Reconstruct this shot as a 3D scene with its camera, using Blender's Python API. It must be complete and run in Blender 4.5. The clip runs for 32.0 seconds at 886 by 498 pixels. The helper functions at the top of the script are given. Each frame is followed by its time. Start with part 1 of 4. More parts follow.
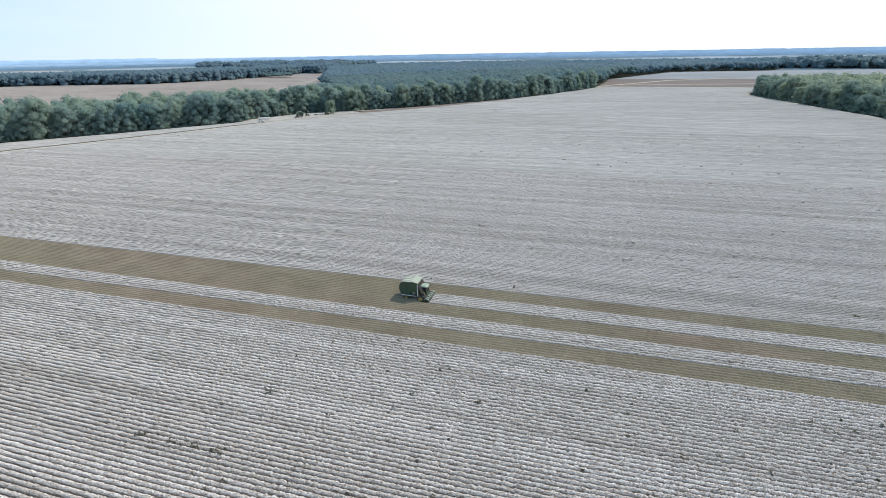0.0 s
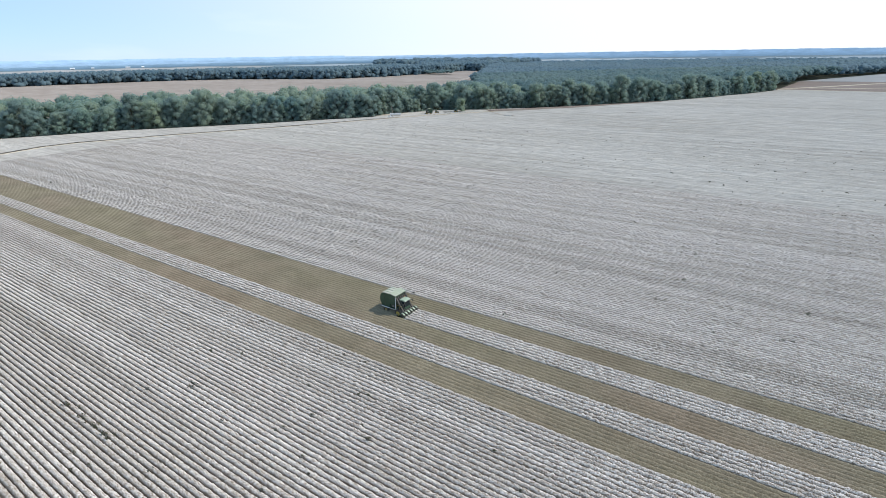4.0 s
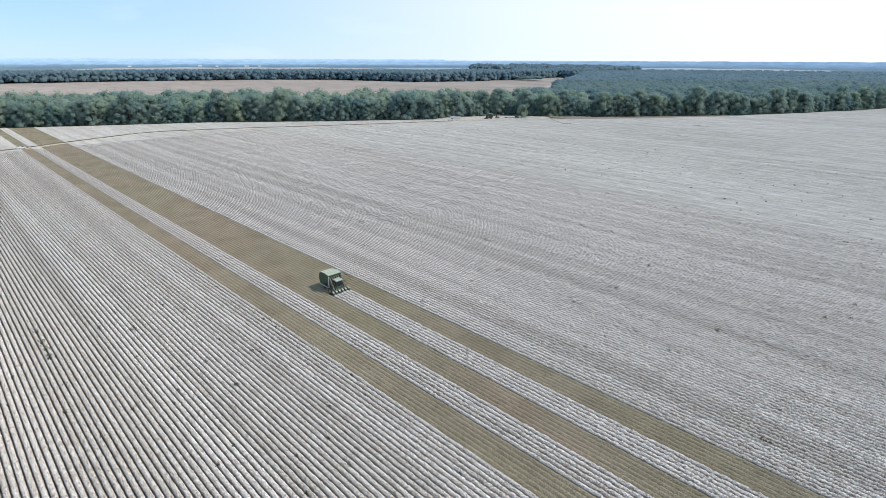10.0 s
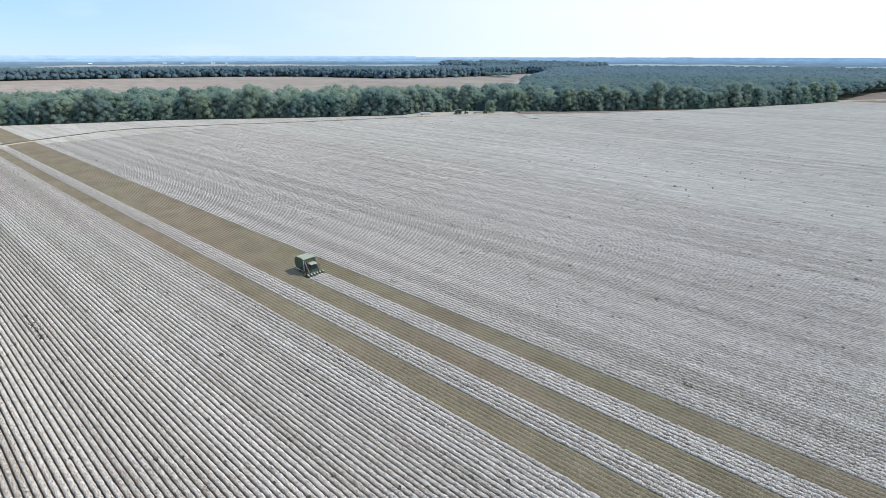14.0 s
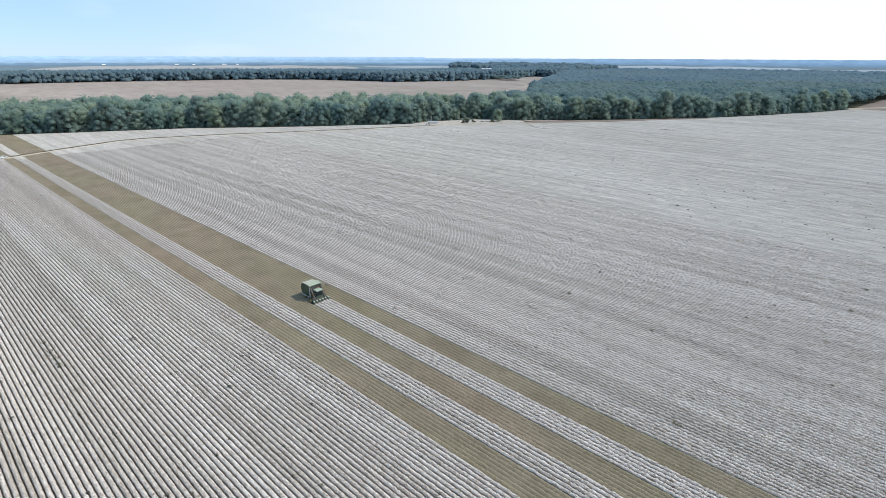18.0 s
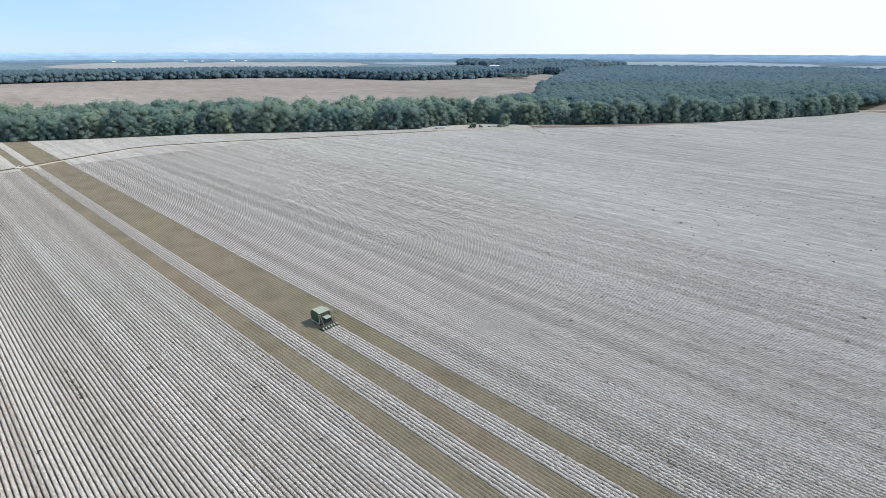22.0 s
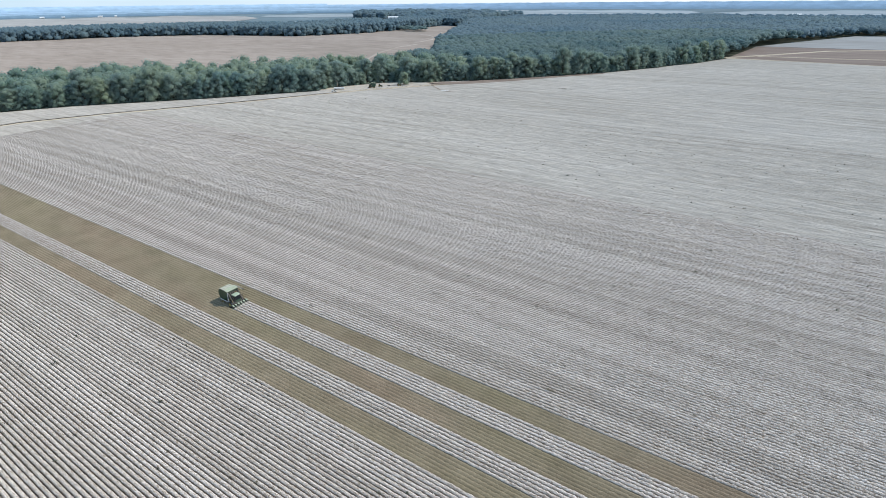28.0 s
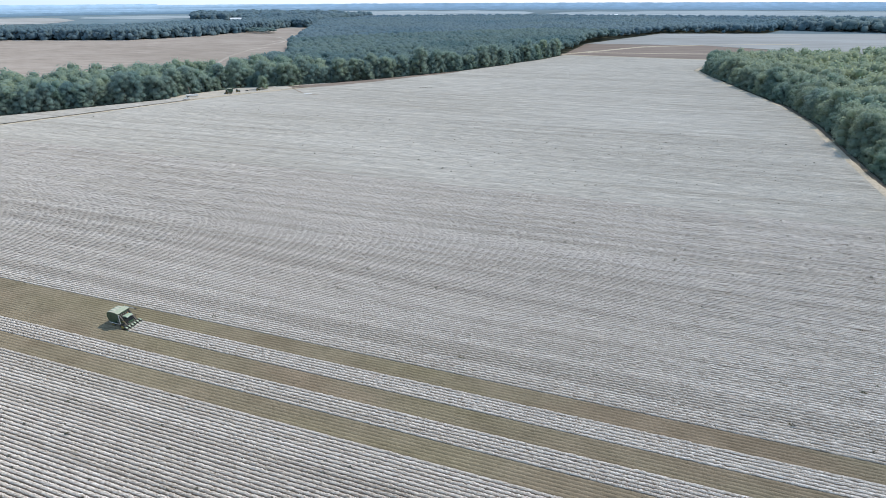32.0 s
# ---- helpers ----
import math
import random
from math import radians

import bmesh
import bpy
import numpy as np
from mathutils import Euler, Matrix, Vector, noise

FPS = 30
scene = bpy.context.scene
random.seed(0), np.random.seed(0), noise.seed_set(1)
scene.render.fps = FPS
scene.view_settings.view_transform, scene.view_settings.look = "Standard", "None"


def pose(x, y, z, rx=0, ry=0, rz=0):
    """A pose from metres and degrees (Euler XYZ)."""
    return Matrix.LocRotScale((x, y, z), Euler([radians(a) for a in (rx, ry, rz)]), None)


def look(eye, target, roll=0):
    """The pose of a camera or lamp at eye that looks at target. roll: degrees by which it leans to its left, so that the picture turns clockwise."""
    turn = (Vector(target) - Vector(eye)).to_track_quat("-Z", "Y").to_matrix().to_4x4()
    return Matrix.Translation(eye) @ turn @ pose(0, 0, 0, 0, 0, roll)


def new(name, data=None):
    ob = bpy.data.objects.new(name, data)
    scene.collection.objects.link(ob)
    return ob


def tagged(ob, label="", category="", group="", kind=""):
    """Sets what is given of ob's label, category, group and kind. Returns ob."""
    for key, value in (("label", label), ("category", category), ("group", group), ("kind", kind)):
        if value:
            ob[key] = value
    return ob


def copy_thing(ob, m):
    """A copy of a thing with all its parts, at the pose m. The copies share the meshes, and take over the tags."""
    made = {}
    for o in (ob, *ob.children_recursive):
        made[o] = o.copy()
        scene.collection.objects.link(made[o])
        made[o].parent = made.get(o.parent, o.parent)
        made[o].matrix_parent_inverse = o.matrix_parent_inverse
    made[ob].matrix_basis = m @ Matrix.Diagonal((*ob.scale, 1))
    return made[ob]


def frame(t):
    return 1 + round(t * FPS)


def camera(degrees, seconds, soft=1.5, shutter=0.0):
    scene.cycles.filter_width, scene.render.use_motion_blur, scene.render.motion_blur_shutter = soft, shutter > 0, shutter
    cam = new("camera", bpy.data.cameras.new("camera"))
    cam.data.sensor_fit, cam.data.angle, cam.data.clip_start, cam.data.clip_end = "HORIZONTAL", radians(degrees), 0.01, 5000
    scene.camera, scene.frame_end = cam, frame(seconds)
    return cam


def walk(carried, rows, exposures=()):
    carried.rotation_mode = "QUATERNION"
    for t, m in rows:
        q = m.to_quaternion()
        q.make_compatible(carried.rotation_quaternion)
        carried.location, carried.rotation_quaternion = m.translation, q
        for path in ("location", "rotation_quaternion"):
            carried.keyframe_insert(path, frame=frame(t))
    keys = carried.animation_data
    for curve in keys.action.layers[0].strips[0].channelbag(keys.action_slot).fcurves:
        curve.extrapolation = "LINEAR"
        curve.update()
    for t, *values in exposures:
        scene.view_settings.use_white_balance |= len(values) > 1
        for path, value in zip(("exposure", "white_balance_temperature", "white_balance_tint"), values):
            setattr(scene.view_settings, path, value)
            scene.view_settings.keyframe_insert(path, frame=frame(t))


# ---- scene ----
cam = camera(80.1, 32.0, soft=0.75)

PATH = [
    (0, (4.576, -9.243, 58.712), (4.02, -7.452, 58.016), -1.0),
    (0.5, (8.549, -7.403, 58.588), (7.976, -5.619, 57.888), -1.5),
    (1, (12.101, -5.191, 58.666), (11.466, -3.426, 57.97), -1.2),
    (1.5, (15.855, -2.248, 58.632), (15.191, -0.494, 57.937), -1.1),
    (2, (19.984, 1.304, 58.42), (19.285, 3.045, 57.725), -1.4),
    (2.5, (23.87, 4.692, 58.233), (23.103, 6.406, 57.545), -1.2),
    (3, (28.204, 8.625, 58.1), (27.319, 10.283, 57.416), -1.2),
    (3.5, (32.329, 13.058, 58.42), (31.402, 14.69, 57.731), -0.9),
    (4, (36.663, 17.332, 58.626), (35.591, 18.871, 57.932), -1.0),
    (4.5, (40.532, 21.858, 58.692), (39.375, 23.335, 57.998), -0.9),
    (6.5, (51.322, 36.477, 58.671), (49.957, 37.775, 57.997), -0.6),
    (7, (55.371, 38.265, 58.485), (53.993, 39.551, 57.818), -0.7),
    (7.5, (59.289, 38.563, 58.272), (57.915, 39.855, 57.607), -0.4),
    (8, (63.172, 37.854, 58.107), (61.807, 39.155, 57.441), -0.3),
    (8.5, (66.913, 37.734, 58.418), (65.551, 39.037, 57.749), -0.1),
    (9, (70.148, 36.596, 58.673), (68.795, 37.907, 58.002), 0.0),
    (9.5, (72.808, 35.091, 58.906), (71.466, 36.413, 58.233), 0.1),
    (10, (75.22, 33.912, 59.038), (73.888, 35.242, 58.362), 0.2),
    (10.5, (77.358, 32.748, 58.974), (76.033, 34.085, 58.298), 0.2),
    (11, (79.306, 31.735, 58.946), (77.989, 33.078, 58.269), 0.3),
    (11.5, (80.863, 30.202, 58.621), (79.556, 31.556, 57.945), 0.3),
    (12, (82.197, 28.785, 58.469), (80.898, 30.146, 57.791), 0.3),
    (12.5, (83.596, 27.596, 58.409), (82.301, 28.959, 57.728), 0.2),
    (13, (84.508, 26.827, 58.471), (83.223, 28.197, 57.783), 0.2),
    (13.5, (84.824, 26.625, 58.78), (83.551, 28.004, 58.09), 0.2),
    (14, (85.123, 26.775, 59.298), (83.864, 28.169, 58.611), 0.1),
    (14.5, (85.185, 26.582, 59.735), (83.93, 27.979, 59.048), 0.2),
    (16.5, (86.262, 26.772, 64.321), (84.995, 28.159, 63.635), 0.1),
    (17, (86.75, 26.796, 65.451), (85.476, 28.178, 64.768), -0.1),
    (17.5, (86.927, 27.0, 66.921), (85.651, 28.379, 66.235), 0.1),
    (18, (87.209, 27.174, 68.414), (85.927, 28.547, 67.727), 0.2),
    (18.5, (87.481, 27.156, 69.959), (86.195, 28.526, 69.273), 0.1),
    (19, (87.544, 27.198, 71.484), (86.255, 28.564, 70.797), 0.2),
    (19.5, (87.633, 27.352, 72.785), (86.341, 28.716, 72.099), 0.1),
    (20, (87.606, 27.366, 74.246), (86.312, 28.729, 73.561), 0.1),
    (20.5, (87.559, 27.25, 75.689), (86.264, 28.611, 75.003), 0.1),
    (21, (87.646, 27.161, 77.213), (86.348, 28.52, 76.527), 0.2),
    (21.5, (87.729, 27.216, 78.495), (86.429, 28.572, 77.81), 0.1),
    (22, (88.061, 27.09, 79.609), (86.764, 28.439, 78.904), 0.1),
    (22.5, (88.459, 27.053, 80.526), (87.171, 28.382, 79.768), 0.0),
    (23, (88.863, 26.698, 81.278), (87.587, 28.011, 80.473), 0.1),
    (23.5, (89.125, 26.73, 82.364), (87.86, 28.026, 81.515), 0.1),
    (24, (89.557, 26.539, 83.265), (88.296, 27.824, 82.396), -0.1),
    (24.5, (90.108, 26.428, 84.347), (88.842, 27.708, 83.475), 0.0),
    (25, (90.78, 26.086, 85.037), (89.509, 27.364, 84.171), -0.2),
    (25.5, (91.606, 25.64, 85.679), (90.331, 26.914, 84.812), -0.0),
    (26, (92.358, 25.86, 86.255), (91.167, 27.216, 85.393), -0.3),
    (26.5, (93.119, 24.977, 86.379), (92.05, 26.434, 85.52), -0.3),
    (28.5, (98.54, 22.688, 86.695), (97.536, 24.19, 85.838), -0.6),
    (29, (98.889, 21.727, 86.99), (97.9, 23.239, 86.133), -0.6),
    (29.5, (98.893, 20.38, 87.276), (97.945, 21.919, 86.419), -0.4),
    (30, (98.687, 18.904, 87.596), (97.825, 20.493, 86.74), -0.4),
    (30.5, (98.394, 16.858, 87.766), (97.645, 18.503, 86.91), -0.4),
    (31, (97.621, 14.483, 87.863), (96.975, 16.17, 87.006), -0.5),
    (31.5, (96.529, 12.072, 88.115), (95.921, 13.774, 87.257), -0.4),
    (32, (95.353, 9.748, 88.247), (94.771, 11.458, 87.388), -0.3),
]
walk(cam, [(t, look(eye, target, roll)) for t, eye, target, roll in PATH], exposures=[(0.0, 0.56, 6380, 9), (20.0, 0.53, 6380, 9), (24.0, 0.46, 6440, 9), (26.5, 0.44, 6480, 9), (29.0, 0.58, 6440, 9), (32.0, 0.60, 6400, 9)])

# ---- world and sun ----
SUN_AZ, SUN_EL = radians(41), radians(51)      # azimuth from +y towards +x
world = bpy.data.worlds.new("world")
scene.world = world
world.use_nodes = True
wn = world.node_tree
sky = wn.nodes.new("ShaderNodeTexSky")
sky.sky_type, sky.sun_disc = "NISHITA", False
sky.sun_elevation, sky.sun_rotation = SUN_EL, SUN_AZ
sky.altitude, sky.air_density, sky.dust_density, sky.ozone_density = 100, 0.8, 0.1, 5.0
wn.nodes["Background"].inputs["Strength"].default_value = 0.100
haze = wn.nodes.new("ShaderNodeMix")                # thin white haze over the whole sky
haze.data_type = "RGBA"
haze.inputs[0].default_value, haze.inputs[7].default_value = 0.62, (3.4, 5.2, 7.4, 1)
wn.links.new(sky.outputs[0], haze.inputs[6])
coord, stretch = wn.nodes.new("ShaderNodeTexCoord"), wn.nodes.new("ShaderNodeMapping")
stretch.inputs["Scale"].default_value = (1.0, 1.6, 7.0)
wisp, wisp_ramp, clouds = wn.nodes.new("ShaderNodeTexNoise"), wn.nodes.new("ShaderNodeValToRGB"), wn.nodes.new("ShaderNodeMix")
wisp.inputs["Scale"].default_value, wisp.inputs["Detail"].default_value = 2.6, 5.0
wisp_ramp.color_ramp.elements[0].position, wisp_ramp.color_ramp.elements[1].position = 0.56, 0.80
wisp_ramp.color_ramp.elements[1].color = (0.30, 0.30, 0.30, 1)
clouds.data_type = "RGBA"
clouds.inputs[7].default_value = (6.6, 7.3, 8.1, 1)       # thin streaks of high cloud
wn.links.new(coord.outputs["Generated"], stretch.inputs["Vector"])
wn.links.new(stretch.outputs[0], wisp.inputs["Vector"])
wn.links.new(wisp.outputs["Fac"], wisp_ramp.inputs[0])
wn.links.new(wisp_ramp.outputs[0], clouds.inputs[0])
wn.links.new(haze.outputs[2], clouds.inputs[6])
glare, glare_ramp, veil = wn.nodes.new("ShaderNodeVectorMath"), wn.nodes.new("ShaderNodeMapRange"), wn.nodes.new("ShaderNodeMix")
glare.operation = "DOT_PRODUCT"                            # the hazy sky whitens towards the sun
glare.inputs[1].default_value = (math.sin(SUN_AZ) * math.cos(SUN_EL), math.cos(SUN_AZ) * math.cos(SUN_EL), math.sin(SUN_EL))
glare_ramp.interpolation_type = "SMOOTHSTEP"
glare_ramp.inputs["From Min"].default_value, glare_ramp.inputs["From Max"].default_value = -0.30, 0.42
veil.data_type = "RGBA"
veil.inputs[7].default_value = (7.0, 7.3, 7.5, 1)
wn.links.new(coord.outputs["Generated"], glare.inputs[0])
wn.links.new(glare.outputs["Value"], glare_ramp.inputs["Value"])
low, thick = wn.nodes.new("ShaderNodeSeparateXYZ"), wn.nodes.new("ShaderNodeMapRange")
thick.inputs["From Min"].default_value, thick.inputs["From Max"].default_value = 0.08, 0.40
thick.inputs["To Min"].default_value, thick.inputs["To Max"].default_value = 1.0, 0.0
both = wn.nodes.new("ShaderNodeMath")
both.operation = "MULTIPLY"                                # and the haze is thickest above the horizon
wn.links.new(coord.outputs["Generated"], low.inputs[0])
wn.links.new(low.outputs["Z"], thick.inputs["Value"])
wn.links.new(glare_ramp.outputs[0], both.inputs[0])
wn.links.new(thick.outputs[0], both.inputs[1])
wn.links.new(both.outputs[0], veil.inputs[0])
wn.links.new(clouds.outputs[2], veil.inputs[6])
wn.links.new(veil.outputs[2], wn.nodes["Background"].inputs["Color"])

sun = new("sun", bpy.data.lights.new("sun", "SUN"))
sun.data.energy, sun.data.angle, sun.data.color = 2.6, radians(0.6), (1.0, 0.95, 0.87)
SUN_DIR = Vector((math.sin(SUN_AZ) * math.cos(SUN_EL), math.cos(SUN_AZ) * math.cos(SUN_EL), math.sin(SUN_EL)))
sun.matrix_world = look(SUN_DIR * 300, (0, 0, 0))


# ---- materials ----
def material(name):
    m = bpy.data.materials.new(name)
    m.use_nodes = True
    return m, m.node_tree, m.node_tree.nodes["Principled BSDF"]


def position(nt, scale=(1, 1, 1), space="Position"):
    """World place, stretched by scale."""
    geo = nt.nodes.new("ShaderNodeNewGeometry")
    mul = nt.nodes.new("ShaderNodeVectorMath")
    mul.operation = "MULTIPLY"
    mul.inputs[1].default_value = scale
    nt.links.new(geo.outputs["Position"], mul.inputs[0])
    return mul.outputs[0]


def noise_tex(nt, scale, stretch=(1, 1, 1), detail=3.0, rough=0.6):
    n = nt.nodes.new("ShaderNodeTexNoise")
    n.inputs["Scale"].default_value, n.inputs["Detail"].default_value, n.inputs["Roughness"].default_value = scale, detail, rough
    nt.links.new(position(nt, stretch), n.inputs["Vector"])
    return n.outputs["Fac"]


def ramp(nt, fac, *stops):
    r = nt.nodes.new("ShaderNodeValToRGB")
    while len(r.color_ramp.elements) < len(stops):
        r.color_ramp.elements.new(0.5)
    for e, (p, c) in zip(r.color_ramp.elements, stops):
        e.position, e.color = p, (*c, 1)
    nt.links.new(fac, r.inputs[0])
    return r.outputs[0]


def mix(nt, fac, a, b, kind="MIX"):
    m = nt.nodes.new("ShaderNodeMix")
    m.data_type, m.blend_type = "RGBA", kind
    for value, socket in ((fac, m.inputs[0]), (a, m.inputs[6]), (b, m.inputs[7])):
        if isinstance(value, (int, float)):
            socket.default_value = value
        elif isinstance(value, tuple):
            socket.default_value = (*value, 1)
        else:
            nt.links.new(value, socket)
    return m.outputs[2]


def bump(nt, bsdf, fac, strength, distance):
    b = nt.nodes.new("ShaderNodeBump")
    b.inputs["Strength"].default_value, b.inputs["Distance"].default_value = strength, distance
    nt.links.new(fac, b.inputs["Height"])
    nt.links.new(b.outputs[0], bsdf.inputs["Normal"])


def planter_bands(nt, col, low, high):
    """Every twelve rows one planter pass: fuller plants along its seam, thinner ones between, stronger here and weaker there."""
    sep = nt.nodes.new("ShaderNodeSeparateXYZ")
    nt.links.new(position(nt, (1, 1 / 11.58, 1)), sep.inputs[0])
    fract = nt.nodes.new("ShaderNodeMath")
    fract.operation = "FRACT"
    nt.links.new(sep.outputs["Y"], fract.inputs[0])
    band = ramp(nt, fract.outputs[0], (0.0, (1, 1, 1)), (0.10, (high, high, high)), (0.24, (1, 1, 1)), (0.5, (low, low * 0.992, low * 0.98)), (0.68, (low * 1.03, low * 1.03, low * 1.02)), (0.86, (1, 1, 1)))
    where = ramp(nt, noise_tex(nt, 1.0, (0.005, 0.04, 1), 2.0, 0.5), (0.36, (0, 0, 0)), (0.55, (1, 1, 1)))
    return mix(nt, where, col, mix(nt, 1.0, col, band, "MULTIPLY"))


def cotton_material():
    """White open bolls over dry brown stems; bands of thicker and thinner crop along the rows."""
    m, nt, p = material("cotton")
    speck = noise_tex(nt, 5.2, detail=2.0, rough=0.6)
    lint = ramp(nt, speck, (0.36, (0.186, 0.141, 0.102)), (0.46, (0.473, 0.404, 0.342)), (0.55, (0.726, 0.664, 0.602)), (0.68, (0.816, 0.770, 0.721)))
    plants = noise_tex(nt, 1.0, (2.3, 1.5, 0.6), 2.0, 0.55)
    lint = mix(nt, 1.0, lint, ramp(nt, plants, (0.35, (0.80, 0.77, 0.735)), (0.45, (0.93, 0.92, 0.91)), (0.60, (1.0, 1.0, 1.0))), "MULTIPLY")
    band = noise_tex(nt, 1.0, (0.010, 0.085, 1), 2.5, 0.55)
    lint = mix(nt, 1.0, lint, ramp(nt, band, (0.36, (0.935, 0.93, 0.92)), (0.5, (0.975, 0.972, 0.968)), (0.6, (1.0, 1.0, 1.0))), "MULTIPLY")
    passes = noise_tex(nt, 1.0, (0.0035, 0.30, 1), 1.5, 0.5)
    lint = mix(nt, 1.0, lint, ramp(nt, passes, (0.42, (0.865, 0.855, 0.84)), (0.56, (1.0, 1.0, 1.0))), "MULTIPLY")
    lint = planter_bands(nt, lint, 0.895, 1.06)
    nt.links.new(lint, p.inputs["Base Color"])
    p.inputs["Roughness"].default_value = 0.95
    p.inputs["Specular IOR Level"].default_value, p.inputs["Diffuse Roughness"].default_value = 0.1, 0.5
    bump(nt, p, speck, 0.5, 0.08)
    return m


def cotton_far_material():
    """The same crop where bolls and stems run together."""
    m, nt, p = material("cotton_far")
    fine = noise_tex(nt, 1.0, (0.10, 0.45, 1), 3.0, 0.6)
    streak = noise_tex(nt, 1.0, (0.004, 0.26, 1), 2.0, 0.5)
    passes = noise_tex(nt, 1.0, (0.0035, 0.055, 1), 2.0, 0.5)
    broad = noise_tex(nt, 0.006, (0.6, 1, 1), 3.0, 0.5)
    col = ramp(nt, fine, (0.3, (0.50, 0.452, 0.395)), (0.5, (0.56, 0.509, 0.448)), (0.7, (0.62, 0.567, 0.502)))
    col = mix(nt, 1.0, col, ramp(nt, streak, (0.36, (0.885, 0.875, 0.86)), (0.5, (0.965, 0.965, 0.96)), (0.62, (1.0, 1.0, 1.0))), "MULTIPLY")
    col = mix(nt, 1.0, col, ramp(nt, passes, (0.40, (0.935, 0.93, 0.925)), (0.58, (1.0, 1.0, 1.0))), "MULTIPLY")
    col = mix(nt, 1.0, col, ramp(nt, broad, (0.35, (0.92, 0.915, 0.905)), (0.6, (1.0, 1.0, 1.0))), "MULTIPLY")
    speck = noise_tex(nt, 1.6, (0.6, 1, 1), 2.0, 0.6)
    col = mix(nt, 1.0, col, ramp(nt, speck, (0.38, (0.90, 0.892, 0.885)), (0.5, (1.0, 1.0, 1.0)), (0.62, (1.06, 1.06, 1.06))), "MULTIPLY")
    col = planter_bands(nt, col, 0.90, 1.04)
    nt.links.new(col, p.inputs["Base Color"])
    p.inputs["Roughness"].default_value = 0.95
    p.inputs["Specular IOR Level"].default_value, p.inputs["Diffuse Roughness"].default_value = 0.1, 0.5
    return m


def soil_like(name, dark, mid, light, scale=0.5, stretch=(1, 1, 1), big=0.03, rough=0.95, depth=0.1, patches=()):
    m, nt, p = material(name)
    fine = noise_tex(nt, scale, stretch, 5.0, 0.7)
    wide = noise_tex(nt, big, stretch, 4.0, 0.6)
    col = ramp(nt, fine, (0.3, dark), (0.5, mid), (0.72, light))
    col = mix(nt, 1.0, col, ramp(nt, wide, (0.32, (0.78, 0.77, 0.75)), (0.62, (1.0, 1.0, 1.0))), "MULTIPLY")
    if patches:
        col = mix(nt, 1.0, col, ramp(nt, noise_tex(nt, 0.022, (0.55, 1.3, 1), 3.0, 0.55), *patches), "MULTIPLY")
    nt.links.new(col, p.inputs["Base Color"])
    p.inputs["Roughness"].default_value = rough
    p.inputs["Specular IOR Level"].default_value, p.inputs["Diffuse Roughness"].default_value = 0.15, 0.5
    bump(nt, p, fine, 0.5, depth)
    return m


def leaf_material(name, dark, mid, light, big=0.02, grain=0.9):
    m, nt, p = material(name)
    geo = nt.nodes.new("ShaderNodeNewGeometry")
    info = nt.nodes.new("ShaderNodeObjectInfo")
    col = ramp(nt, geo.outputs["Random Per Island"], (0.0, dark), (0.5, mid), (1.0, light))
    tint = ramp(nt, info.outputs["Random"], (0.0, (0.82, 0.89, 0.97)), (0.6, (1.0, 1.0, 1.0)), (1.0, (1.10, 1.06, 0.94)))
    col = mix(nt, 1.0, col, tint, "MULTIPLY")
    wide = noise_tex(nt, big, detail=3.0)
    col = mix(nt, 1.0, col, ramp(nt, wide, (0.35, (0.72, 0.85, 0.9)), (0.5, (1, 1, 1)), (0.66, (1.08, 1.04, 0.95))), "MULTIPLY")
    fine = noise_tex(nt, grain, detail=4.0, rough=0.7)
    col = mix(nt, 1.0, col, ramp(nt, fine, (0.35, (0.90, 0.91, 0.91)), (0.6, (1.04, 1.04, 1.03))), "MULTIPLY")
    nt.links.new(col, p.inputs["Base Color"])
    p.inputs["Roughness"].default_value = 0.85
    p.inputs["Specular IOR Level"].default_value = 0.12
    # bluish sheen added to lighten the crowns as air haze would
    p.inputs["Sheen Weight"].default_value, p.inputs["Sheen Roughness"].default_value = 0.32, 0.6
    p.inputs["Sheen Tint"].default_value = (0.75, 0.88, 1.0, 1)
    tr = nt.nodes.new("ShaderNodeBsdfTranslucent")
    nt.links.new(col, tr.inputs["Color"])
    mx = nt.nodes.new("ShaderNodeMixShader")
    mx.inputs[0].default_value = 0.56
    nt.links.new(p.outputs[0], mx.inputs[1])
    nt.links.new(tr.outputs[0], mx.inputs[2])
    nt.links.new(mx.outputs[0], nt.nodes["Material Output"].inputs["Surface"])
    return m


def paint(name, colour, rough=0.4, metal=0.0, dust=(0.30, 0.25, 0.18), amount=0.35):
    """Painted or bare sheet with field dust on it."""
    m, nt, p = material(name)
    n = noise_tex(nt, 2.2, detail=5.0, rough=0.7)
    fac = ramp(nt, n, (0.35, (0, 0, 0)), (0.75, (amount,) * 3))
    col = mix(nt, fac, colour, dust)
    nt.links.new(col, p.inputs["Base Color"])
    p.inputs["Roughness"].default_value, p.inputs["Metallic"].default_value = rough, metal
    return m


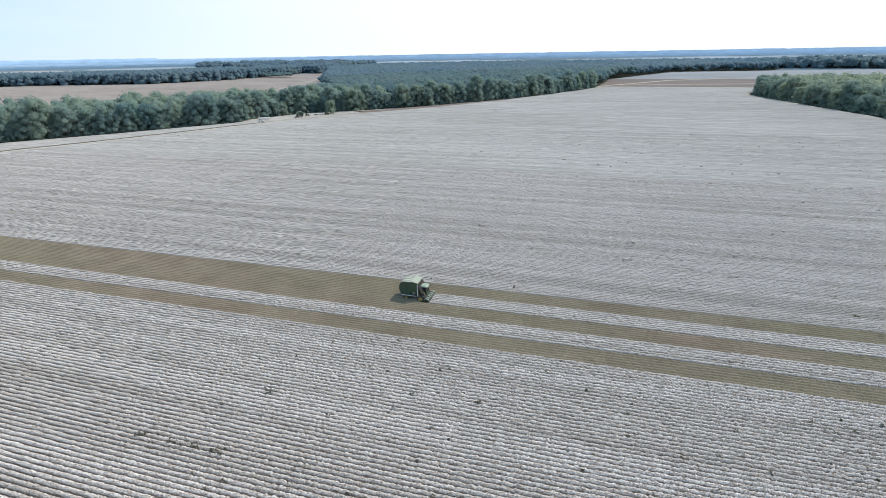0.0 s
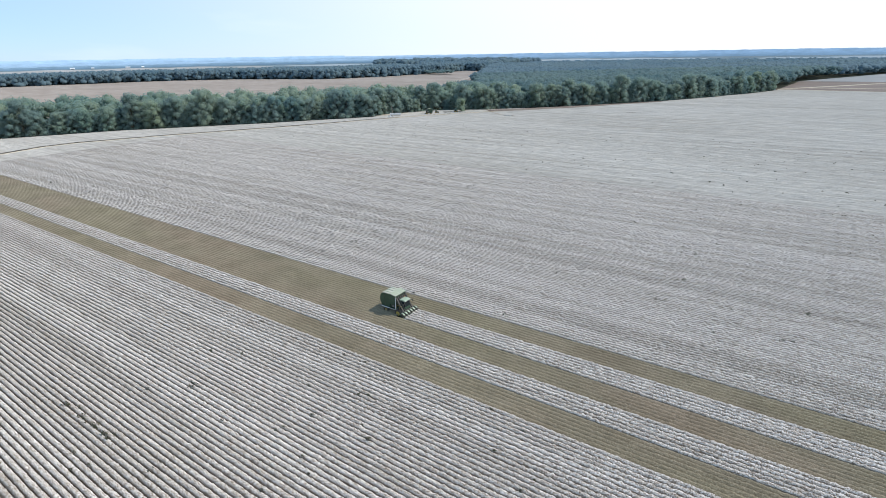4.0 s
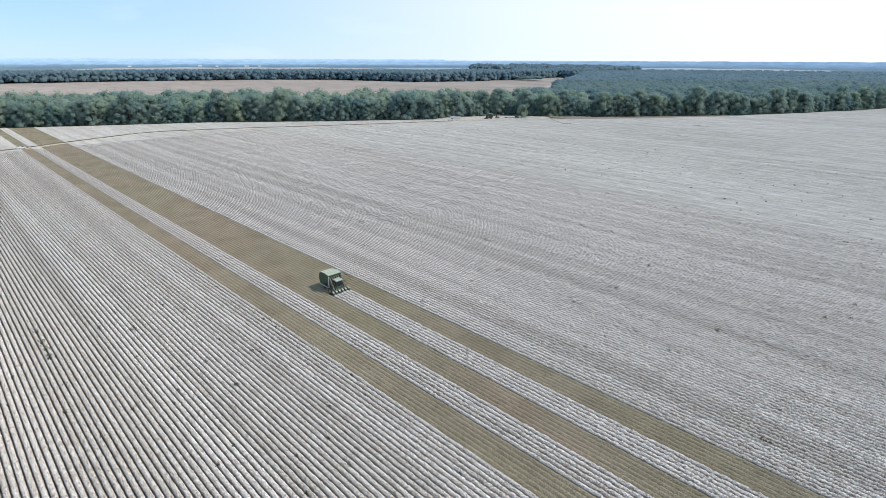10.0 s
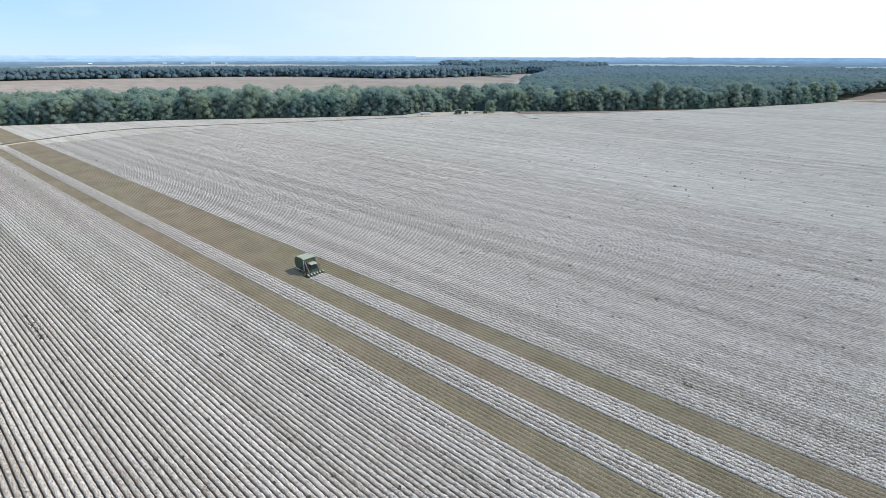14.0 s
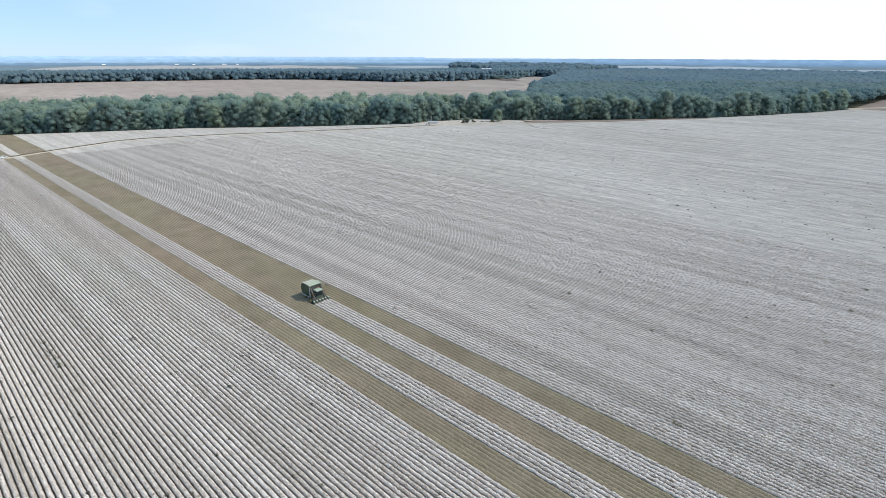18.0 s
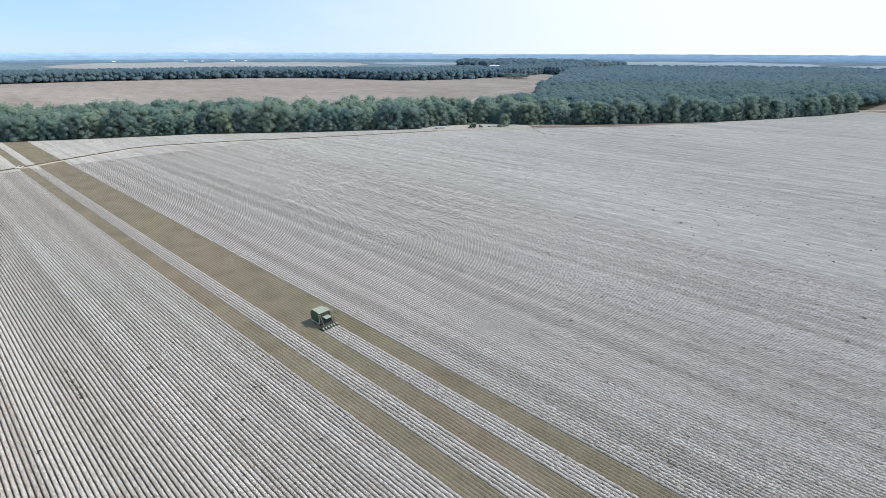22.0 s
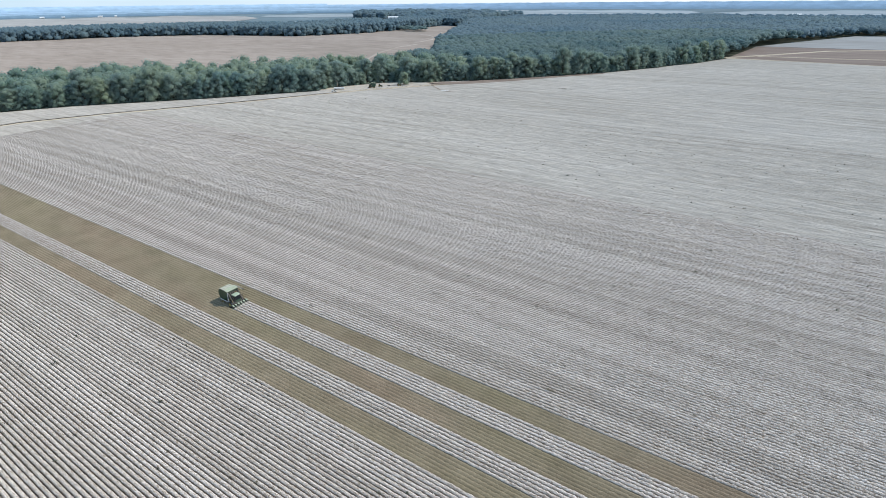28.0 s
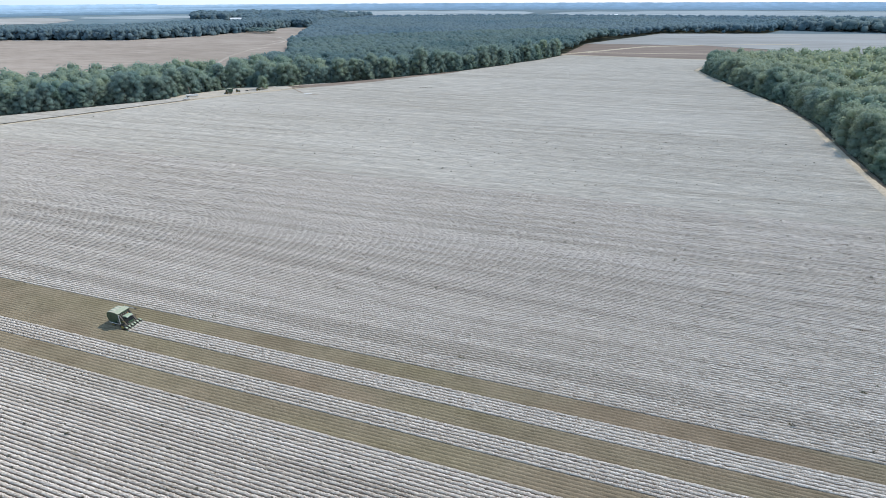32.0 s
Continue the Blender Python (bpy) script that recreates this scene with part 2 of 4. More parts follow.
COTTON, COTTON_FAR = cotton_material(), cotton_far_material()
STALKS = soil_like("picked_stalks", (0.108, 0.087, 0.059), (0.252, 0.208, 0.147), (0.49, 0.423, 0.322), 5.5, (0.8, 1, 1), 0.11, depth=0.06, patches=((0.38, (0.99, 0.99, 0.88)), (0.50, (1.0, 0.985, 0.93)), (0.62, (1.06, 0.985, 0.95))))
STEMS = soil_like("dry_stems", (0.185, 0.138, 0.098), (0.31, 0.242, 0.182), (0.48, 0.395, 0.32), 2.4, (1, 1, 1), 0.05, depth=0.2)
SOIL = soil_like("soil", (0.12, 0.096, 0.070), (0.20, 0.162, 0.122), (0.33, 0.28, 0.22), 1.5)
# haze blue is mixed into the colour of the open land
HAZE_LAND = soil_like("farmland", (0.125, 0.175, 0.20), (0.155, 0.21, 0.235), (0.20, 0.255, 0.28), 0.01, (0.5, 1, 1), 0.0012)
DIRT = soil_like("pale_dirt", (0.43, 0.35, 0.26), (0.57, 0.475, 0.36), (0.66, 0.565, 0.445), 0.6)
TAN = soil_like("tan_stubble", (0.275, 0.222, 0.187), (0.35, 0.288, 0.242), (0.415, 0.347, 0.292), 0.05, (0.4, 1, 1), 0.006)
RUSSET = soil_like("russet_stubble", (0.20, 0.15, 0.12), (0.26, 0.20, 0.165), (0.33, 0.265, 0.22), 0.05, (0.2, 1, 1), 0.006)
PALE_TAN = soil_like("worn_stubble", (0.34, 0.28, 0.235), (0.42, 0.355, 0.30), (0.48, 0.41, 0.35), 0.05, (1, 1, 1), 0.01)
# farthest fields, with the blue of the air painted into their colour
PALE_HAZE = soil_like("hazed_farmland", (0.27, 0.32, 0.345), (0.34, 0.385, 0.41), (0.41, 0.45, 0.47), 0.004, (0.3, 1, 1), 0.001)
PALE = soil_like("pale_cotton_land", (0.31, 0.30, 0.285), (0.37, 0.36, 0.345), (0.43, 0.42, 0.405), 0.05, (0.2, 1, 1), 0.004)
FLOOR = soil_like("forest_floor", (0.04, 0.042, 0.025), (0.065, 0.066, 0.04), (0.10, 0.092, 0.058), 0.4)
# air haze is painted into these leaf colours: paled, and bluest far off
LEAF = leaf_material("leaves", (0.232, 0.318, 0.272), (0.272, 0.356, 0.298), (0.312, 0.390, 0.318))
LEAF_FAR = leaf_material("hazed_woods_leaves", (0.168, 0.250, 0.238), (0.190, 0.273, 0.256), (0.212, 0.294, 0.270), 0.008)
LEAF_OLIVE = leaf_material("olive_leaves", (0.275, 0.340, 0.255), (0.312, 0.378, 0.275), (0.348, 0.408, 0.292))
LEAF_HAZE = leaf_material("hazed_far_leaves", (0.172, 0.258, 0.300), (0.188, 0.276, 0.318), (0.204, 0.294, 0.334), 0.004)
BARK = soil_like("bark", (0.06, 0.05, 0.04), (0.11, 0.095, 0.075), (0.2, 0.18, 0.15), 3.0)
WEED = leaf_material("weeds", (0.06, 0.06, 0.036), (0.095, 0.09, 0.055), (0.14, 0.128, 0.085))
GREEN = paint("green_paint", (0.014, 0.052, 0.026), 0.45, amount=0.12)
CREAM = paint("dusty_cream_roof", (0.44, 0.43, 0.34), 0.7, 0, (0.50, 0.44, 0.34), 0.7)
GREEN_TOP = paint("dusty_green_paint", (0.26, 0.34, 0.24), 0.6, 0, (0.45, 0.46, 0.36), 0.6)
YELLOW = paint("yellow_paint", (0.42, 0.30, 0.05), 0.5)
BLACK = paint("black_paint", (0.02, 0.02, 0.02), 0.6)
TYRE = paint("tyre_rubber", (0.025, 0.024, 0.023), 0.85, 0, (0.2, 0.16, 0.11), 0.6)
STEEL = paint("grey_steel", (0.42, 0.42, 0.41), 0.4, 0.7)
WHITE = paint("white_paint", (0.78, 0.78, 0.76), 0.4, 0, (0.5, 0.45, 0.36), 0.25)
ROOF_W = paint("white_sheet_roof", (0.80, 0.81, 0.82), 0.45, 0, (0.6, 0.58, 0.52), 0.3)
GLASS, _nt, _p = material("dark_glass")
_p.inputs["Base Color"].default_value, _p.inputs["Roughness"].default_value, _p.inputs["IOR"].default_value = (0.02, 0.025, 0.03, 1), 0.06, 1.5
LAMP_M, _nt, _p = material("clear_lens")
_p.inputs["Base Color"].default_value, _p.inputs["Roughness"].default_value = (0.8, 0.8, 0.75, 1), 0.15
AMBER, _nt, _p = material("amber_lens")
_p.inputs["Base Color"].default_value, _p.inputs["Roughness"].default_value = (0.8, 0.3, 0.02, 1), 0.2


# ---- mesh helpers ----
def mesh_from(name, verts, faces, mats, index=None, smooth=False, normals=None):
    """A mesh of equal-sided faces from arrays."""
    verts, faces = np.asarray(verts, np.float32), np.asarray(faces, np.int32)
    me = bpy.data.meshes.new(name)
    k = faces.shape[1]
    me.vertices.add(len(verts))
    me.vertices.foreach_set("co", verts.ravel())
    me.loops.add(faces.size)
    me.loops.foreach_set("vertex_index", faces.ravel())
    me.polygons.add(len(faces))
    me.polygons.foreach_set("loop_start", np.arange(0, faces.size, k, dtype=np.int32))
    for m in mats if isinstance(mats, (list, tuple)) else [mats]:
        me.materials.append(m)
    if index is not None:
        me.polygons.foreach_set("material_index", np.asarray(index, np.int32))
    if smooth:
        me.polygons.foreach_set("use_smooth", np.ones(len(faces), bool))
    me.update(calc_edges=True)
    if normals is not None:
        me.normals_split_custom_set_from_vertices(np.asarray(normals, np.float32))
    return me


def part(name, bm, mat, parent, label=""):
    me = bpy.data.meshes.new(name)
    bm.to_mesh(me)
    bm.free()
    me.materials.append(mat)
    ob = new(name, me)
    ob.parent = parent
    return tagged(ob, label)


def box(bm, x0, y0, z0, x1, y1, z1, bevel=0.0):
    r = bmesh.ops.create_cube(bm, size=1, matrix=Matrix.Translation(((x0 + x1) / 2, (y0 + y1) / 2, (z0 + z1) / 2)) @ Matrix.Diagonal((x1 - x0, y1 - y0, z1 - z0, 1)))
    if bevel:
        vs = set(r["verts"])
        bmesh.ops.bevel(bm, geom=[e for e in bm.edges if e.verts[0] in vs and e.verts[1] in vs], offset=bevel, segments=2, affect="EDGES")
    return bm


def boxed(*a, bevel=0.0):
    return box(bmesh.new(), *a, bevel=bevel)


def prism(profile, y0, y1, bevel=0.0):
    """A side profile of (x, z) places carried across from y0 to y1."""
    bm = bmesh.new()
    f = bm.faces.new([bm.verts.new((x, y0, z)) for x, z in profile])
    r = bmesh.ops.extrude_face_region(bm, geom=[f])
    bmesh.ops.translate(bm, verts=[v for v in r["geom"] if isinstance(v, bmesh.types.BMVert)], vec=(0, y1 - y0, 0))
    bmesh.ops.recalc_face_normals(bm, faces=bm.faces)
    if bevel:
        bmesh.ops.bevel(bm, geom=bm.edges[:], offset=bevel, segments=2, affect="EDGES")
    return bm


def tube(p0, p1, r0, r1=None, n=10, bm=None):
    bm = bm or bmesh.new()
    p0, p1 = Vector(p0), Vector(p1)
    d = p1 - p0
    m = Matrix.Translation((p0 + p1) / 2) @ d.to_track_quat("Z", "Y").to_matrix().to_4x4()
    bmesh.ops.create_cone(bm, cap_ends=True, segments=n, radius1=r0, radius2=r0 if r1 is None else r1, depth=d.length, matrix=m)
    return bm


def lathe(profile, n, m):
    """A ring profile of (radius, across) turned about the y axis."""
    bm = bmesh.new()
    rings = []
    for r, w in profile:
        rings.append([bm.verts.new(m @ Vector((r * math.cos(a), w, r * math.sin(a)))) for a in (2 * math.pi * i / n for i in range(n))])
    for a, b in zip(rings, rings[1:]):
        for i in range(n):
            bm.faces.new((a[i], a[(i + 1) % n], b[(i + 1) % n], b[i]))
    bmesh.ops.recalc_face_normals(bm, faces=bm.faces)
    return bm


def empty(name, m, **tags):
    ob = new(name)
    ob.matrix_world = m
    return tagged(ob, **tags)


def inside(poly, x, y):
    x, y = np.asarray(x, float), np.asarray(y, float)
    hit = np.zeros(x.shape, bool)
    for (x0, y0), (x1, y1) in zip(poly, poly[1:] + poly[:1]):
        if y0 != y1:
            hit ^= ((y0 > y) != (y1 > y)) & (x < (x1 - x0) * (y - y0) / (y1 - y0) + x0)
    return hit


def line_distance(line, x, y):
    x, y = np.asarray(x, float), np.asarray(y, float)
    best = np.full(x.shape, 1e9)
    for (x0, y0), (x1, y1) in zip(line, line[1:]):
        dx, dy = x1 - x0, y1 - y0
        k = np.clip(((x - x0) * dx + (y - y0) * dy) / (dx * dx + dy * dy), 0, 1)
        best = np.minimum(best, np.hypot(x - x0 - k * dx, y - y0 - k * dy))
    return best


def along(line, step):
    """Places every step metres along a line, with the way there."""
    out, left = [], 0.0
    for (x0, y0), (x1, y1) in zip(line, line[1:]):
        n = math.hypot(x1 - x0, y1 - y0)
        s = left
        while s < n:
            out.append((x0 + (x1 - x0) * s / n, y0 + (y1 - y0) * s / n, math.atan2(y1 - y0, x1 - x0)))
            s += step
        left = s - n
    return out


def rise(x, y):
    """Lifts the far land so that the horizon fits the camera's view."""
    r = np.hypot(x, y)
    return 26.0 * np.clip((r - 2000) / 2960, 0, 1) ** 1.4


# ---- plan ----
ROW = 0.965
EDGE = [114.0 - 6 * ROW * k for k in range(6)]            # far side of the cut strips, then each strip's edge
HEAD_X = -34.0                                           # where the picker has got to
LEFT_EDGE = [(-690, -260), (-640, -80), (-550, 72), (-531, 110), (-505, 154), (-460, 243), (-389, 334), (-331, 421), (-325, 466), (-306, 506), (-268, 532), (-198, 604), (-122, 712), (-78, 800), (-66, 835), (-44, 880), (-16, 972)]
RIGHT_EDGE = [(225, 180), (227, 300), (229, 350), (232, 415), (236, 480), (232, 555), (212, 640), (200, 700), (186, 770), (182, 806), (194, 842), (230, 880)]
FIELD = LEFT_EDGE + [(90, 962), (222, 950), (230, 880)] + RIGHT_EDGE[::-1] + [(225, -260)]
ROAD = [(-378, -120), (-378, 20), (-379, 60), (-386, 86), (-397, 112), (-410, 150), (-416, 168), (-415, 187), (-391, 246), (-365, 292), (-340, 343), (-322, 382), (-305, 420), (-286, 458), (-256, 503), (-224, 548), (-190, 590)]
BARE = [(-264, 530), (-240, 552), (-198, 602), (-122, 710), (-116, 706), (-186, 588), (-222, 540), (-250, 521)]
ROW_X0, ROW_X1 = -374.0, 216.0

# ---- ground ----
ang = np.linspace(0, 2 * np.pi, 97)[:-1]
rad = np.array([0, 150, 400, 800, 1300, 1900, 2500, 2750, 3000, 3300, 3600, 4000, 4400, 4700, 4960])
gv = [(r * np.cos(a), r * np.sin(a), rise(r * np.cos(a), r * np.sin(a))) for r in rad for a in ang]
gf = [(i * 96 + j, i * 96 + (j + 1) % 96, (i + 1) * 96 + (j + 1) % 96, (i + 1) * 96 + j) for i in range(len(rad) - 1) for j in range(96)]
tagged(new("ground", mesh_from("ground", gv, gf, HAZE_LAND)), "farmland reaching to the horizon, haze blue in its colour", "ground", kind="structure")


def patch(name, poly, z, mat, label, category="field"):
    bm = bmesh.new()
    bm.faces.new([bm.verts.new((x, y, z)) for x, y in poly])
    bmesh.ops.recalc_face_normals(bm, faces=bm.faces)
    if next(iter(bm.faces)).normal.z < 0:
        bmesh.ops.reverse_faces(bm, faces=bm.faces)
    bmesh.ops.triangulate(bm, faces=bm.faces)
    me = bpy.data.meshes.new(name)
    bm.to_mesh(me)
    bm.free()
    me.materials.append(mat)
    return tagged(new(name, me), label, category, kind="structure")


def far_patch(name, az0, az1, r0, r1, mat, label):
    """A field far off: a piece of a ring between two bearings (degrees left of +y)."""
    us, vs = np.linspace(az0, az1, 24), np.linspace(0, 1, 7)     # tapering at both ends
    pts = []
    for v in vs:
        for u in us:
            t = (u - az0) / (az1 - az0)
            full = (max(0.0, 4 * t * (1 - t)) ** 0.45) * (0.86 + 0.14 * math.sin(u * 1.1 + r0))
            r = (r0 + r1) / 2 + (r1 - r0) * (v - 0.5) * full + 40 * math.sin(u * 0.35 + r0)
            x, y = -r * math.sin(radians(u)), r * math.cos(radians(u))
            pts.append((x, y, float(rise(x, y)) + 0.8))
    fs = [(i * 24 + j, i * 24 + j + 1, (i + 1) * 24 + j + 1, (i + 1) * 24 + j) for i in range(6) for j in range(23)]
    ob = new(name, mesh_from(name, pts, fs, mat))
    return tagged(ob, label, "field", kind="structure")


patch("soil", FIELD, 0.05, SOIL, "bare brown soil under the cotton crop", "soil")
TAN_POLY = [(-1330, 60), (-790, -20), (-700, 110), (-610, 310), (-520, 430), (-445, 530), (-402, 596), (-380, 700), (-540, 946), (-604, 1075), (-652, 1160), (-960, 1720), (-1050, 1740), (-1015, 1560), (-985, 1250), (-1050, 1065), (-1350, 985), (-1490, 830), (-1610, 460), (-1640, 150)]
patch("tan_field", TAN_POLY, 0.3, TAN, "tan harvested stubble field behind the tree belt")
patch("russet_field", [(-18, 976), (90, 966), (224, 954), (320, 982), (330, 1180), (224, 1250), (0, 1235)], 0.3, RUSSET, "reddish brown harvested field beyond the cotton")
patch("pale_field", [(0, 1238), (224, 1253), (333, 1183), (323, 985), (420, 1000), (600, 1330), (900, 1500), (800, 1760), (420, 1700), (160, 1640)], 0.4, PALE, "pale cotton field in the distance")


def ribbon(name, line, width, z, mat, label, category="track"):
    """A low bank with sloping sides and an uneven edge."""
    pts = []
    rng = random.Random(len(line))
    for x, y, a in along(line, 4.0):
        for w, h in ((0.5, z), (-0.5, z)):
            w *= width * rng.uniform(0.85, 1.15)
            s = 0.6 if w > 0 else -0.6
            pair = [(x - math.sin(a) * (w + s), y + math.cos(a) * (w + s), 0.06), (x - math.sin(a) * w, y + math.cos(a) * w, h + rng.uniform(-0.06, 0.06))]
            pts += pair if w > 0 else pair[::-1]
    fs = [(4 * i + k, 4 * i + k + 1, 4 * i + k + 5, 4 * i + k + 4) for i in range(len(pts) // 4 - 1) for k in range(3)]
    return tagged(new(name, mesh_from(name, pts, fs, mat)), label, category, kind="structure")


ribbon("farm_track", ROAD, 3.6, 0.6, DIRT, "pale sandy farm track through the cotton")
ribbon("field_track", [(-22, 984), (40, 1070), (111, 1179), (224, 1255), (420, 1330)], 9, 0.6, DIRT, "pale dirt track across the brown field")
ribbon("field_track", [(20, 1030), (120, 1040), (230, 1062), (326, 1096)], 5, 0.6, DIRT, "pale dirt track across the brown field")
ribbon("field_margin", [(-16, 974), (90, 964), (222, 952)], 7, 0.8, DIRT, "pale dirt margin at the field end")
ribbon("forest_margin", [(222, 170), (222, 345), (226, 415), (229, 480), (225, 552), (208, 636), (196, 700), (183, 768), (179, 806), (188, 846)], 6, 0.75, DIRT, "dry grass margin along the woods")
patch("yard", [(-338, 430), (-324, 466), (-305, 507), (-268, 532), (-240, 556), (-222, 560), (-255, 505), (-286, 455), (-306, 424)], 0.8, DIRT, "pale trodden dirt yard beside the trees", "yard")
patch("bare_ground", BARE, 0.84, RUSSET, "bare tan ground between the cotton and the woods", "ground")
ribbon("edge_margin", [(-222, 566), (-196, 598), (-120, 706), (-76, 794), (-62, 833), (-40, 876), (-12, 968)], 4, 0.75, DIRT, "pale dirt strip along the woods", "margin")

ribbon("stubble_track", [(-1625, 470), (-1500, 825), (-1355, 978), (-1058, 1056), (-990, 1240), (-1020, 1545)], 9, 0.8, PALE_TAN, "pale dirt strip along the stubble field")
ribbon("stubble_track", [(-760, 1010), (-720, 1050), (-690, 1110), (-700, 1180), (-760, 1240), (-820, 1270)], 7, 0.6, PALE_TAN, "pale curved wheel track in the stubble")
ribbon("stubble_track", [(-640, 1000), (-660, 1100), (-740, 1290), (-820, 1380)], 9, 0.6, PALE_TAN, "pale curved wheel track in the stubble")
ribbon("stubble_track", [(-480, 660), (-560, 800), (-600, 900), (-612, 985)], 6, 0.6, PALE_TAN, "pale curved wheel track in the stubble")
ribbon("worn_track", [(-252, 522), (-238, 508), (-224, 496), (-206, 488), (-196, 489)], 2, 0.88, STEMS, "brown worn track into the cotton")
far_patch("far_field", 50, 79, 2420, 3650, PALE, "wide far field between woods, paled to haze blue")
far_patch("far_field", 86, 110, 2500, 3300, PALE_HAZE, "far field between woods, paled to haze blue")
far_patch("far_field", 36, 50, 3000, 3500, PALE_HAZE, "far field before woods, paled to haze blue")
far_patch("far_field", 8, 33, 2750, 3950, PALE_HAZE, "wide far field near the horizon, paled to haze blue")
far_patch("far_field", -48, 7, 2650, 3950, PALE_HAZE, "wide far field near the horizon, paled to haze blue")


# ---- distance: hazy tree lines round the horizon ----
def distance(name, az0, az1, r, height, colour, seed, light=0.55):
    """A far tree line: a low ragged wall that glows faintly, air haze painted into its blue."""
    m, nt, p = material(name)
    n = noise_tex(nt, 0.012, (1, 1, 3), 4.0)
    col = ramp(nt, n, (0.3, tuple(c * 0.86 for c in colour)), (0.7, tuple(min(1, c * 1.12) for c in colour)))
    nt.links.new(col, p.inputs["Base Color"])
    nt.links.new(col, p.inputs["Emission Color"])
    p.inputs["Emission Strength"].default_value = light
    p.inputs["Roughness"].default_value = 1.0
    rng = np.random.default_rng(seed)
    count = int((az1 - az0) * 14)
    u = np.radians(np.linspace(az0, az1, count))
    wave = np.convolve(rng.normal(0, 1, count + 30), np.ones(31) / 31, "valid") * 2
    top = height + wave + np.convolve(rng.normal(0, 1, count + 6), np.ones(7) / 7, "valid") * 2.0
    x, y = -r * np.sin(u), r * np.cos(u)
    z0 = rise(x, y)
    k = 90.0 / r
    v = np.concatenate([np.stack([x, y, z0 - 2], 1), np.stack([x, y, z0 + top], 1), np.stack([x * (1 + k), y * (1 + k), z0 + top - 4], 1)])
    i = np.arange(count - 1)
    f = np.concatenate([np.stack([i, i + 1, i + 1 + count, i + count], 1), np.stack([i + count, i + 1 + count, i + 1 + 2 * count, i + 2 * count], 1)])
    return tagged(new("backdrop", mesh_from("backdrop", v, f, m)), "glowing wall painted as a hazy blue tree line", "backdrop", kind="structure")


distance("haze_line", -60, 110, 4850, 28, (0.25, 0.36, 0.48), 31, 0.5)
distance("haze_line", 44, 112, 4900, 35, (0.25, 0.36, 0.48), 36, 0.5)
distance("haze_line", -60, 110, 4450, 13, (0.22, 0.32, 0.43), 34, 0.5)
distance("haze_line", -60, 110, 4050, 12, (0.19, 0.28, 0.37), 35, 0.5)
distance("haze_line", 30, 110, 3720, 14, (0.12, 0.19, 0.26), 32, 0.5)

# ---- the crop: rows near the flight path ----
PROFILE = [(-0.435, 0.15), (-0.365, 0.565), (-0.245, 0.785), (0.0, 0.86), (0.245, 0.785), (0.365, 0.565), (0.435, 0.15)]    # bare stems below, open bolls above
MID_PROFILE = [(-0.475, 0.47), (-0.40, 0.63), (-0.26, 0.79), (0.0, 0.86), (0.26, 0.79), (0.40, 0.63), (0.475, 0.47)]
HALF_PROFILE = [((a + c) / 2, (b + d) / 2) for (a, b), (c, d) in zip(PROFILE, MID_PROFILE)]
FAR_PROFILE = [(-0.48, 0.58), (-0.30, 0.80), (0.0, 0.88), (0.30, 0.80), (0.48, 0.58)]
BARE_PROFILE = [(-0.48, 0.52), (-0.33, 0.63), (-0.12, 0.75), (0.12, 0.76), (0.33, 0.64), (0.48, 0.52)]


def row_mesh(name, x0, x1, seed, mat, profile=PROFILE, rough=1.0, step=1.0):
    """One row of plants: a ragged ridge, finer where it is seen near by."""
    rng = np.random.default_rng(seed)
    xs = [x0]
    while xs[-1] < x1 - 1.2:
        xs.append(xs[-1] + rng.uniform(0.22, 0.44) * step * (1.0 if -75 < xs[-1] < 125 else 3.6))
    xs = np.array(xs + [x1])
    n, k = len(xs), len(profile)
    v = np.zeros((n, k, 3))
    v[:, :, 0] = xs[:, None] + rng.uniform(-0.12, 0.12, (n, k))
    bulk = 1 + rough * 0.075 * rng.standard_normal(n).clip(-2.6, 1.6)
    for j, (y, z) in enumerate(profile):
        v[:, j, 1] = y * (0.85 + 0.15 * bulk) + rng.normal(0, 0.03 * rough, n)
        v[:, j, 2] = np.maximum(0.03, z * bulk + rng.normal(0, 0.045 * rough, n) * (z > 0.1))
    q = np.arange((n - 1) * k).reshape(n - 1, k)[:, :-1].ravel()
    faces = np.stack([q, q + k, q + k + 1, q + 1], 1)
    if mat is not COTTON:
        return mesh_from(name, v.reshape(-1, 3), faces, mat)
    return mesh_from(name, v.reshape(-1, 3), faces, [COTTON, STEMS], np.tile([1, 0, 0, 0, 0, 1], n - 1))


def crop(name, rows, meshes, label, row_name, group=""):
    thing = empty(name, Matrix(), label=label, category="crop", group=group)
    rng = random.Random(len(rows) + int(rows[0]))
    for y in rows:
        ob = new(row_name, rng.choice(meshes))
        ob.location = (0, y, 0)
        ob.parent = thing
        tagged(ob, kind="stuff")
    return thing


def strip_rows(k):
    return [EDGE[k] - ROW * (i + 0.5) for i in range(6)]


full = [row_mesh("cotton_ridge", ROW_X0, ROW_X1, s, COTTON) for s in range(20)]
ahead = [row_mesh("cotton_ridge", HEAD_X, ROW_X1, 20 + s, COTTON) for s in range(6)]
bare = [row_mesh("stalk_ridge", ROW_X0, ROW_X1, 40 + s, STALKS, BARE_PROFILE, 0.6) for s in range(9)]
behind = [row_mesh("stalk_ridge", ROW_X0, HEAD_X - 2.5, 60 + s, STALKS, BARE_PROFILE, 0.6) for s in range(6)]
near_n = 76
crop("cotton_field", [EDGE[5] - ROW * (i + 0.5) for i in range(near_n)], full, "unpicked white cotton standing in straight rows", "cotton_ridge")
